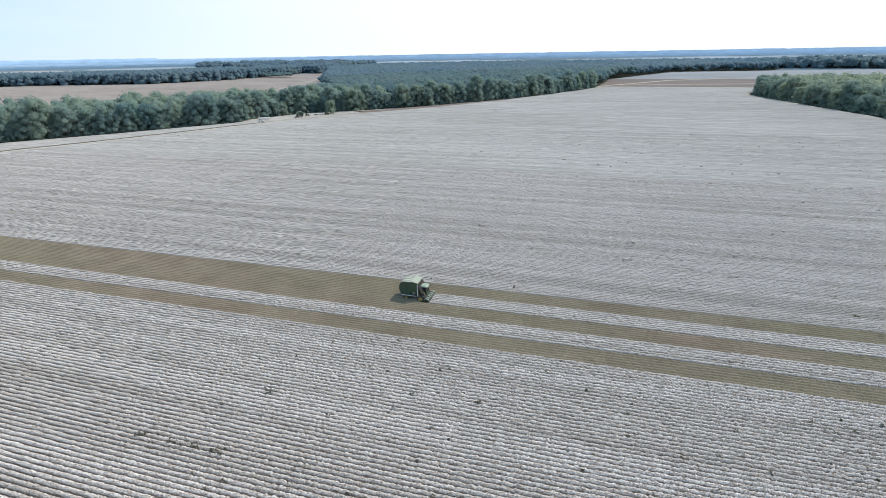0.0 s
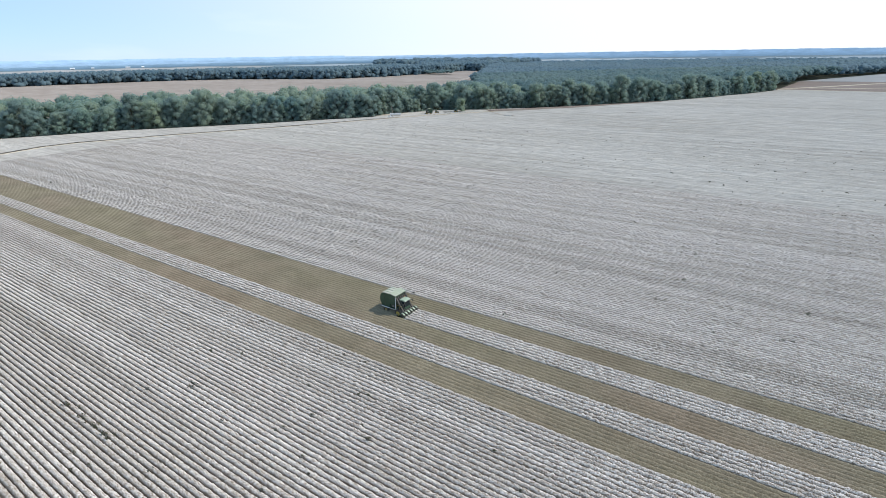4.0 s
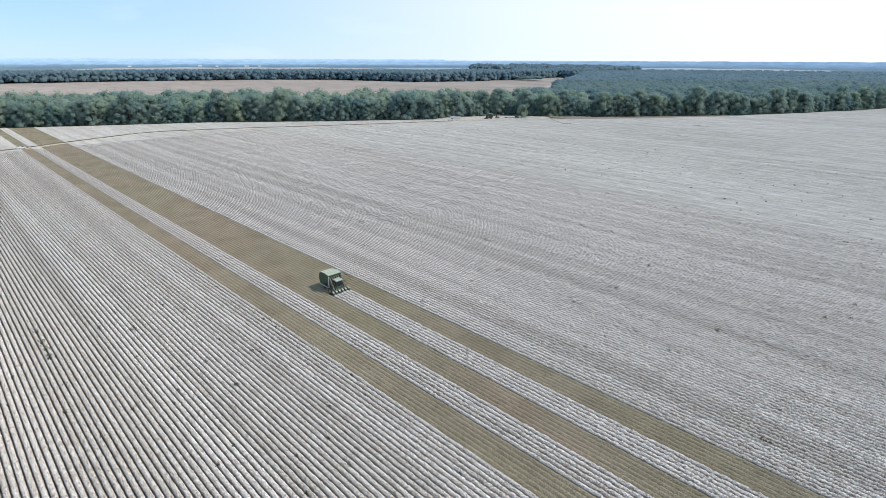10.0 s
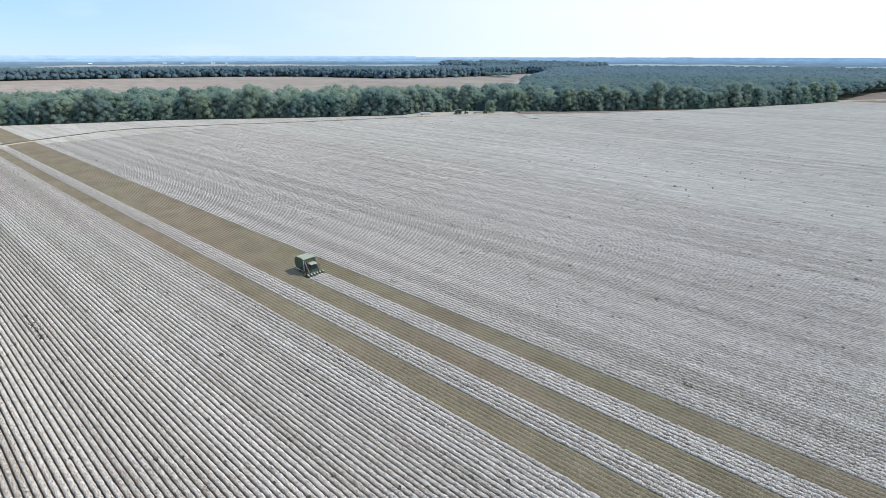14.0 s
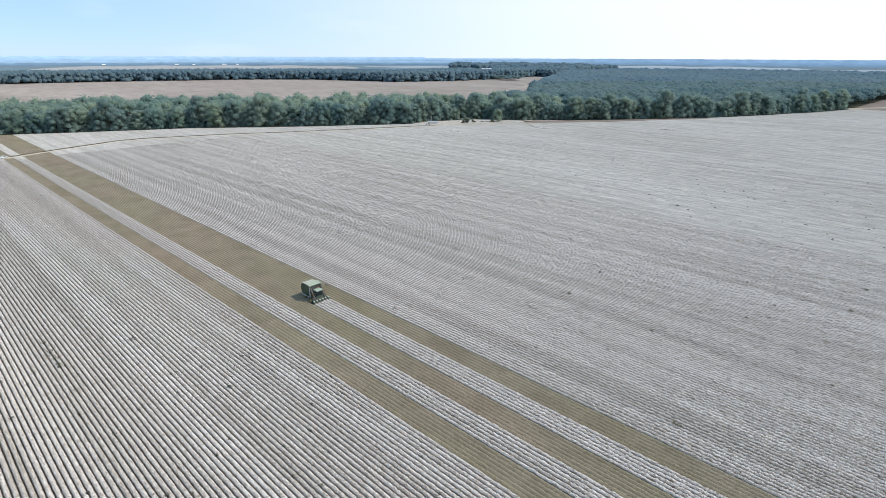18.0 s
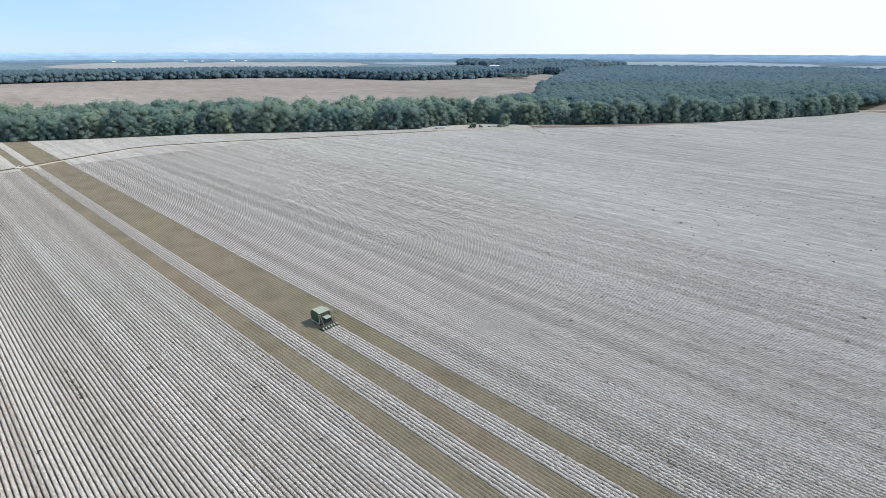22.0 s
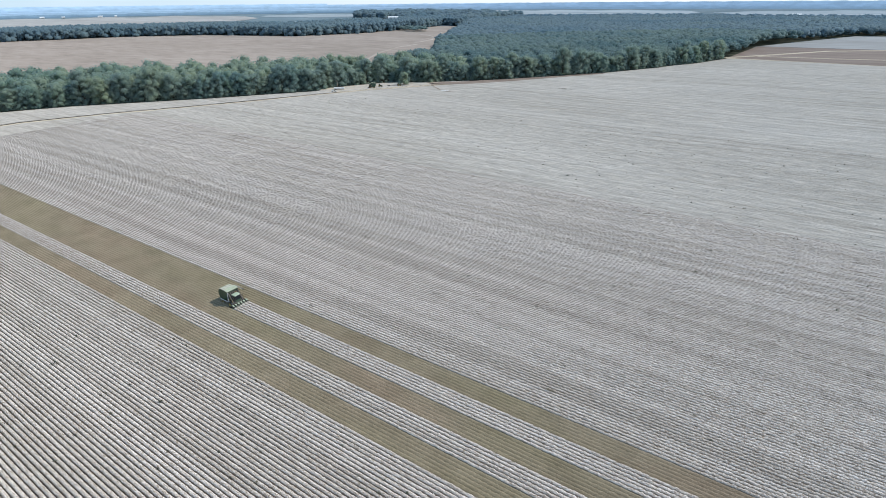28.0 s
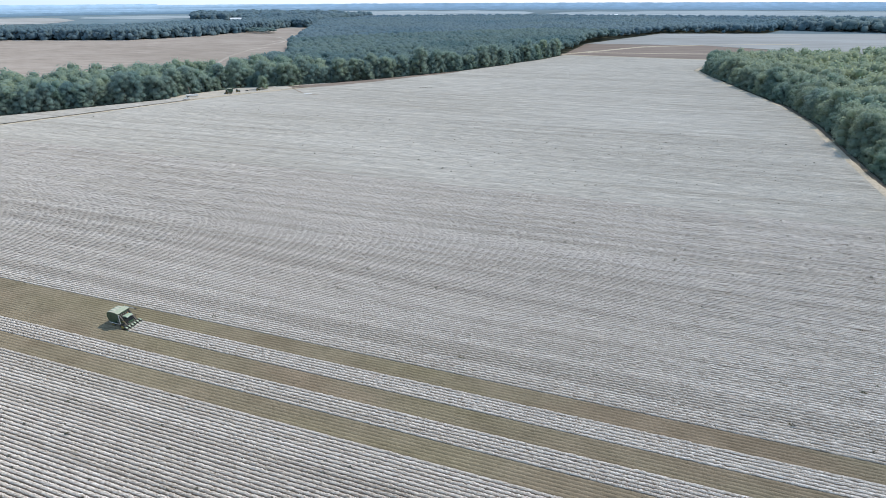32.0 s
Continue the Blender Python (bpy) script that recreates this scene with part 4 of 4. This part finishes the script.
        part("air_duct", prism([(-0.5, 1.2), (-2.5, 3.9), (-2.5, 4.35), (-2.2, 4.35), (-0.05, 1.4), (-0.05, 1.2)], y - 0.22, y + 0.22, 0.03), BLACK, top)
    # engine deck
    part("engine_hood", prism([(-5.0, 1.6), (-5.0, 2.5), (-3.0, 2.5), (-2.9, 1.6)], -1.5, 1.5, 0.08), GREEN, top)
    for y in (-1.52, 1.47):
        g = part("engine_grille", prism([(-4.7, 1.75), (-4.7, 2.35), (-3.4, 2.35), (-3.4, 1.75)], y, y + 0.05), BLACK, top)
        for j in range(5):
            part("louvre", prism([(-4.66, 1.8 + j * 0.11), (-4.66, 1.85 + j * 0.11), (-3.44, 1.85 + j * 0.11), (-3.44, 1.8 + j * 0.11)], y - 0.02 if y < 0 else y + 0.03, y + 0.02 if y < 0 else y + 0.07), STEEL, g)
    part("exhaust", tube((-3.4, 1.75, 2.4), (-3.4, 1.75, 5.3), 0.09), STEEL, top)
    # cab
    cab = part("cab", prism([(-2.0, 1.75), (-2.05, 2.25), (-0.35, 2.25), (-0.2, 1.75)], -0.95, 0.95, 0.04), GREEN, top, "green cab with dark windows")
    part("cab_glass", prism([(-1.95, 2.2), (-1.9, 3.55), (-0.55, 3.55), (-0.32, 2.2)], -0.88, 0.88, 0.03), GLASS, cab)
    for x0, x1 in ((-2.02, -1.97), (-0.33, -0.58)):
        for y in (-0.9, 0.9):
            part("cab_post", tube((x0, y, 2.2), (x1, y, 3.6), 0.06), BLACK, cab)
    for y in (-0.91, 0.87):
        part("door_frame", prism([(-1.3, 2.2), (-1.3, 3.55), (-1.22, 3.55), (-1.22, 2.2)], y, y + 0.04), BLACK, cab)
    cr = part("cab_roof", prism([(-2.2, 3.55), (-2.15, 3.8), (-0.6, 3.85), (-0.2, 3.68), (-0.2, 3.55)], -1.05, 1.05, 0.06), GREEN_TOP, cab, "dusty pale green cab roof")
    for y in (-0.8, -0.4, 0.4, 0.8):
        part("work_light", boxed(-0.22, y - 0.11, 3.56, -0.12, y + 0.11, 3.68, bevel=0.02), LAMP_M, cr)
    part("beacon", tube((-1.9, 0.8, 3.8), (-1.9, 0.8, 4.02), 0.08, 0.06), AMBER, cr)
    for s in (-1, 1):
        arm = part("mirror_arm", tube((-0.4, s * 0.95, 3.3), (-0.1, s * 1.75, 3.2), 0.03), BLACK, cab)
        part("mirror", boxed(-0.16, s * 1.75 - 0.14, 2.85, -0.08, s * 1.75 + 0.14, 3.35, bevel=0.02), BLACK, arm)
    # boom along the far side of the roof, and ridge ribs over the housing
    boom = part("roof_boom", tube((-4.6, 2.0, 5.0), (-0.1, 2.25, 4.7), 0.10, 0.08), STEEL, top, "pale steel boom along the roof")
    part("boom_head", boxed(-0.35, 2.05, 4.55, 0.15, 2.45, 4.85, bevel=0.04), BLACK, boom)
    for y in (-1.1, 0.0, 1.1):
        part("roof_rib", prism([(-8.45, 4.73), (-7.5, 4.94), (-5.4, 4.91), (-5.4, 4.98), (-7.5, 5.01), (-8.45, 4.80)], y - 0.06, y + 0.06), GREEN_TOP, body)
    part("side_rail", tube((-8.6, -1.86, 1.55), (-3.0, -1.98, 1.55), 0.07), WHITE, body)
    # corner posts carrying the accumulator, pale with dust
    for s in (-1, 1):
        part("corner_post", boxed(-2.55, s * 1.9 - 0.09, 0.95, -2.35, s * 1.9 + 0.09, 4.4, bevel=0.02), WHITE if s < 0 else GREEN, top)
    # platform, rails and ladder on the near side
    part("platform", boxed(-2.2, -1.95, 1.7, -0.4, -0.98, 1.76), STEEL, top)
    rail = part("hand_rail", tube((-2.1, -1.9, 2.75), (-0.5, -1.9, 2.75), 0.03), YELLOW, top)
    for x in (-2.1, -1.3, -0.5):
        part("rail_post", tube((x, -1.9, 1.76), (x, -1.9, 2.75), 0.025), YELLOW, rail)
    lad = part("ladder", tube((-0.35, -2.0, 1.75), (-0.05, -2.15, 0.45), 0.03), STEEL, top)
    part("ladder_rail", tube((-0.75, -2.0, 1.75), (-0.45, -2.15, 0.45), 0.03), STEEL, lad)
    for j in range(4):
        t = 0.12 + j * 0.26
        part("rung", tube((-0.35 + 0.3 * t, -2.0 - 0.15 * t, 1.75 - 1.3 * t), (-0.75 + 0.3 * t, -2.0 - 0.15 * t, 1.75 - 1.3 * t), 0.025), STEEL, lad)
    # header: cross beam and six picking units with pointed dividers
    part("header_beam", boxed(-0.55, -2.9, 0.95, -0.25, 2.9, 1.25, bevel=0.03), GREEN, top)
    for i in range(6):
        y = (i - 2.5) * ROW
        unit = part("picking_unit", prism([(-0.3, 0.25), (-0.3, 1.35), (0.2, 1.42), (0.75, 1.15), (0.95, 0.3)], y - 0.33, y + 0.33, 0.05), BLACK, top)
        part("unit_cover", prism([(-0.25, 1.37), (0.2, 1.46), (0.72, 1.2), (0.72, 1.16), (0.2, 1.42), (-0.25, 1.33)], y - 0.2, y + 0.2), GREEN_TOP, unit)
    for i in range(7):
        y = (i - 3) * ROW
        bm = bmesh.new()
        pts = [bm.verts.new(p) for p in ((0.5, y - 0.17, 0.25), (0.5, y + 0.17, 0.25), (0.5, y + 0.13, 0.85), (0.5, y - 0.13, 0.85), (1.75, y, 0.14), (1.25, y, 0.52))]
        for f in ((0, 1, 2, 3), (0, 4, 1), (1, 4, 5, 2), (0, 3, 5, 4), (2, 5, 3)):
            bm.faces.new([pts[j] for j in f])
        bmesh.ops.recalc_face_normals(bm, faces=bm.faces)
        part("divider", bm, GREEN_TOP if i % 6 else GREEN, top)
        part("divider_tip", tube((1.0, y, 0.5), (1.78, y, 0.15), 0.13, 0.04, 8), WHITE, top)
    # the rear is shortened and the upper body stretched to fit the camera's view
    for o in top.children_recursive:
        if "wheel" not in o.name and (o.parent is top or "wheel" not in o.parent.name):
            for v in o.data.vertices:
                if v.co.x < -2.3:
                    v.co.x = -2.3 + (v.co.x + 2.3) * 0.70
                if v.co.z > 1.5:
                    v.co.z = 1.5 + (v.co.z - 1.5) * 1.10
    return top


cotton_picker(pose(HEAD_X - 0.9, (EDGE[1] + EDGE[2]) / 2, 0.05), "green six-row cotton picker working in the crop")


# ---- vehicles by the trees and on the track ----
def pickup(m, mat, label):
    top = empty("pickup_truck", m, label=label, category="pickup truck")
    body = part("body", prism([(-2.8, 0.5), (-2.8, 1.1), (1.15, 1.15), (2.5, 1.05), (2.75, 0.85), (2.75, 0.45)], -0.95, 0.95, 0.06), mat, top)
    part("bed_liner", boxed(-2.7, -0.82, 1.08, -0.75, 0.82, 1.13), BLACK, body)
    for y in (-0.95, 0.87):
        part("bed_side", boxed(-2.78, y, 1.05, -0.7, y + 0.08, 1.35, bevel=0.015), mat, body)
    part("tailgate", boxed(-2.82, -0.9, 1.05, -2.74, 0.9, 1.35, bevel=0.015), mat, body)
    cab = part("cab", prism([(-0.75, 1.1), (-0.6, 1.55), (-0.35, 1.85), (0.75, 1.87), (1.0, 1.6), (1.35, 1.12)], -0.88, 0.88, 0.06), mat, top)
    for y in (-0.9, 0.86):
        part("side_window", prism([(-0.5, 1.25), (-0.25, 1.75), (0.7, 1.77), (1.05, 1.25)], y, y + 0.04), GLASS, cab)
    part("windscreen", prism([(1.29, 1.2), (0.85, 1.8), (0.89, 1.82), (1.35, 1.22)], -0.75, 0.75), GLASS, cab)
    part("bonnet", prism([(1.3, 1.13), (1.3, 1.2), (2.4, 1.12), (2.45, 1.05)], -0.8, 0.8, 0.02), mat, body)
    for y in (-0.85, 0.6):
        part("headlight", boxed(2.7, y, 0.75, 2.79, y + 0.25, 0.92), LAMP_M, body)
    for x in (-1.8, 1.75):
        for y in (-0.85, 0.85):
            wheel("wheel", x, y, 0.39, 0.26, top, STEEL)
    return top


def box_trailer(m, label):
    top = empty("box_trailer", m, label=label, category="trailer")
    body = part("body", boxed(-5.5, -1.25, 0.95, 5.5, 1.25, 2.35, bevel=0.06), WHITE, top)
    part("roof", prism([(-5.6, 2.35), (-5.5, 2.46), (5.5, 2.46), (5.6, 2.35)], -1.3, 1.3, 0.02), ROOF_W, body)
    for i in range(8):
        part("side_post", boxed(-5.2 + i * 1.5, -1.29, 1.0, -5.12 + i * 1.5, -1.24, 2.3), STEEL, body)
    part("rear_door", boxed(-5.56, -1.1, 1.05, -5.5, 1.1, 2.25, bevel=0.01), ROOF_W, body)
    part("underframe", boxed(-5.3, -0.5, 0.7, 5.3, 0.5, 0.95), BLACK, top)
    for x in (-4.6, -3.5):
        for y in (-1.0, 1.0):
            wheel("wheel", x, y, 0.48, 0.4, top, STEEL)
    for y in (-0.8, 0.8):
        part("landing_leg", boxed(4.4, y - 0.06, 0.05, 4.52, y + 0.06, 0.95), STEEL, top)
    return top


def tractor(m, label, mat=GREEN, cab_mat=GLASS):
    top = empty("tractor", m, label=label, category="tractor")
    part("hood", prism([(0.2, 0.9), (0.2, 1.75), (2.3, 1.6), (2.5, 1.35), (2.5, 0.9)], -0.45, 0.45, 0.07), mat, top)
    part("chassis", boxed(-1.2, -0.4, 0.65, 2.3, 0.4, 1.0, bevel=0.04), BLACK, top)
    cab = part("cab", prism([(-1.3, 1.1), (-1.4, 1.6), (0.15, 1.6), (0.2, 1.1)], -0.8, 0.8, 0.04), mat, top)
    part("cab_glass", prism([(-1.3, 1.55), (-1.1, 2.6), (-0.05, 2.6), (0.15, 1.55)], -0.75, 0.75, 0.03), cab_mat, cab)
    part("cab_roof", prism([(-1.35, 2.58), (-1.25, 2.78), (0.0, 2.78), (0.15, 2.58)], -0.85, 0.85, 0.05), mat, cab)
    part("exhaust", tube((0.9, 0.3, 1.6), (0.9, 0.3, 2.7), 0.06), STEEL, top)
    for y in (-1.0, 1.0):
        wheel("rear_wheel", -0.8, y, 0.95, 0.55, top, YELLOW)
        wheel("front_wheel", 1.7, y * 0.92, 0.65, 0.42, top, YELLOW)
        part("fender", prism([(-1.6, 1.5), (-1.2, 1.95), (-0.3, 1.95), (0.1, 1.5), (0.0, 1.45), (-0.35, 1.85), (-1.15, 1.85), (-1.5, 1.45)], y - 0.28, y + 0.28), mat, top)
    return top


def flat_trailer(m, label, deck_mat=STEEL, plank_mat=DIRT):
    top = empty("flat_trailer", m, label=label, category="trailer")
    deck = part("deck", boxed(-4.2, -1.2, 0.85, 4.2, 1.2, 1.0, bevel=0.02), deck_mat, top)
    for i in range(12):
        part("plank", boxed(-4.15 + i * 0.695, -1.18, 1.0, -3.5 + i * 0.695, 1.18, 1.05), plank_mat, deck)
    part("drawbar", tube((4.2, 0, 0.85), (6.0, 0, 0.6), 0.09), BLACK, top)
    for x in (-2.6, -1.6):
        for y in (-1.0, 1.0):
            wheel("wheel", x, y, 0.42, 0.3, top, STEEL)
    return top


pickup(pose(-385.5, 85.6, 0.62, 0, 0, 110), WHITE, "white pickup truck parked on the sandy track")
pickup(pose(-309, 427.5, 0.81, 0, 0, 60), WHITE, "white pickup truck at the edge of the yard")
box_trailer(pose(-314.5, 441, 0.81, 0, 0, 38), "long white box trailer parked before the trees")
cotton_picker(pose(-295, 466.5, 0.81, 0, 0, 210), "green cotton picker parked in the dirt yard")
tractor(pose(-290, 479, 0.81, 0, 0, 30), "small green tractor parked in the dirt yard")
tractor(pose(-276, 494, 0.81, 0, 0, 45), "dark green tractor parked under a tree")
flat_trailer(pose(-212, 489, 0.3, 0, 0, 10), "pale flat trailer standing in the cotton", BLACK, WHITE)
flat_trailer(pose(-283, 489, 0.81, 0, 0, 40), "low dark trailer hitched beside a tractor", BLACK, BLACK)
flat_trailer(pose(-252, 528, 0.7, 0, 0, 45), "grey flat trailer on bare ground", STEEL, DIRT)


# ---- gaps in the crop: dark leaf clumps added in whole rows to stand for them ----
def weed_patch(x, y, length, width, seed, label="dark leaf clump standing in for a gap in the row"):
    rng = np.random.default_rng(seed)
    n = int(18 + length * width * 10)
    lobes = [(rng.uniform(-length / 2, length / 2), rng.uniform(-width / 2, width / 2), 0.55, 0.38) for _ in range(max(3, n // 9))]
    v, f, nv = leaf_cloud(rng, lobes, 9, 0.17, 1.3)
    ob = new("weed_patch", mesh_from("weed_patch", v, f, WEED))
    ob.location = (x, y, 0.35)
    return tagged(ob, label, "weeds", "weed patches", "stuff")


for i, (x, y, l, w) in enumerate([(-64.5, 43.5, 4.2, 0.8), (-58.2, 43.5, 2.2, 0.8), (-55, 43.5, 3.4, 0.8), (-49.5, 43.5, 3.0, 0.8), (-49.9, 59.4, 2.6, 1.2), (-12.8, 66.5, 1.2, 1.4), (-14.7, 116.2, 1.1, 1.0), (-81.1, 135.5, 2.2, 1.6), (14.9, 159.6, 3.0, 1.0), (-35.4, 165.8, 3.0, 1.0)]):
    weed_patch(x, y, l, w, 300 + i)
rng = random.Random(5)
for i in range(84):
    x, y = (rng.uniform(-330, 205), rng.uniform(20, 420)) if i < 50 else (rng.uniform(-90, 190), rng.uniform(118, 300))
    if not (EDGE[5] - 1 < y < EDGE[0] + 1):
        weed_patch(x, y, rng.choice((0.4, 0.6, 0.9, 1.6, 2.4)), rng.uniform(0.22, 0.4), 400 + i)
# dark clumps at crop height, added in place of small dark gaps
spots_w = []
rng = np.random.default_rng(55)
for i in range(620):
    x, y = (rng.uniform(-300, 205), rng.uniform(116, 420)) if i < 480 else (rng.uniform(-70, 120), rng.uniform(16, 84))
    y = EDGE[0] + ROW * round((y - EDGE[0]) / ROW)
    spots_w.append((x, y, 0.80, rng.uniform(0.25, 0.48)))
v, f, nv = leaf_cloud(rng, spots_w, 9, 0.2, 1.0)
tagged(new("sparse_weeds", mesh_from("sparse_weeds", v, f, WEED)), "small dark leaf clumps standing in for gaps in the crop", "weeds", kind="stuff")
ditch = []
rng = np.random.default_rng(77)
for x, y, ang_r in along(ROAD[6:], 1.1):
    if rng.uniform() < 0.55:
        ditch.append((x - math.sin(ang_r) * rng.uniform(2.6, 3.6), y + math.cos(ang_r) * rng.uniform(2.6, 3.6), 0.5, 0.5))
v, f, nv = leaf_cloud(rng, ditch, 7, 0.25, 1.2)
tagged(new("ditch_weeds", mesh_from("ditch_weeds", v, f, WEED)), "low dark weeds along the sandy track", "weeds", kind="stuff")
weed_patch(-96, 481, 8, 0.9, 501, "dark strip of weeds in the cotton")
ob = weed_patch(-112, 563, 15, 1.6, 500, "long dark strip of weeds in the cotton")
ob.location.z = 0.5


# ---- a dead tree leaning beside the box trailer ----
dead = empty("dead_tree", pose(-327, 452, 0.7), label="pale bare dead tree leaning beside the trailer", category="tree")
trunk = part("trunk", tube((0, 0, 0), (-2.6, 1.2, 9.5), 0.32, 0.12, 8), PALE_TAN, dead)
for p0, p1 in (((-1.3, 0.6, 4.8), (-0.2, 0.2, 8.2)), ((-1.9, 0.9, 7.0), (-4.4, 1.6, 9.8)), ((-2.2, 1.0, 8.0), (-1.6, 1.6, 11.0))):
    part("limb", tube(p0, p1, 0.14, 0.05, 6), PALE_TAN, trunk)


# ---- bushes beside the yard ----
for bx, by, bs in ((-331, 452, 0.8), (-328, 460, 1.2), (-336, 444, 1.0)):
    rng = np.random.default_rng(int(-bx))
    lobes = [(rng.uniform(-2, 2) * bs, rng.uniform(-2, 2) * bs, rng.uniform(0.8, 2.6) * bs, rng.uniform(1.0, 1.7) * bs) for _ in range(7)]
    v, f, nv = joined(cores(rng, lobes), leaf_cloud(rng, lobes, 60, 0.32))
    ob = new("bush", mesh_from("bush", v, f, LEAF, None, True, nv))
    ob.location = (bx, by, 0.7)
    tagged(ob, "round dark green bush beside the dirt yard", "bush", "bushes by the yard")


# ---- far farm buildings ----
def farm_shed(x, y, turn, length, width, height):
    z = float(rise(np.float64(x), np.float64(y)))
    top = empty("farm_shed", pose(x, y, z + 0.3, 0, 0, turn), label="long white metal farm shed among far woods", category="shed")
    walls = part("wall", boxed(-length / 2, -width / 2, 0, length / 2, width / 2, height), WHITE, top)
    bm = bmesh.new()
    p = [bm.verts.new(q) for q in ((-length / 2 - 1, -width / 2 - 1, height), (length / 2 + 1, -width / 2 - 1, height), (length / 2 + 1, 0, height + 3.5), (-length / 2 - 1, 0, height + 3.5), (-length / 2 - 1, width / 2 + 1, height), (length / 2 + 1, width / 2 + 1, height))]
    for f in ((0, 1, 2, 3), (3, 2, 5, 4), (0, 3, 4), (1, 5, 2), (0, 4, 5, 1)):
        bm.faces.new([p[i] for i in f])
    bmesh.ops.recalc_face_normals(bm, faces=bm.faces)
    part("roof", bm, ROOF_W, top)
    for i in range(3):
        cx = (i - 1) * length / 3.4
        part("door", boxed(cx - 3, -width / 2 - 0.1, 0.1, cx + 3, -width / 2 + 0.05, height * 0.8), STEEL, walls)
    return top


farm_shed(-1590, 2140, 37, 62, 20, 8)
farm_shed(-15, 2960, 10, 34, 14, 6)
# small sheds standing in for the white specks of a far town
for az, r, length in ((73.6, 3580, 16), (67.7, 3600, 20), (66.2, 3560, 14), (63.5, 3590, 22), (62.3, 3570, 12)):
    farm_shed(-r * math.sin(radians(az)), r * math.cos(radians(az)), az, length, 10, 6)
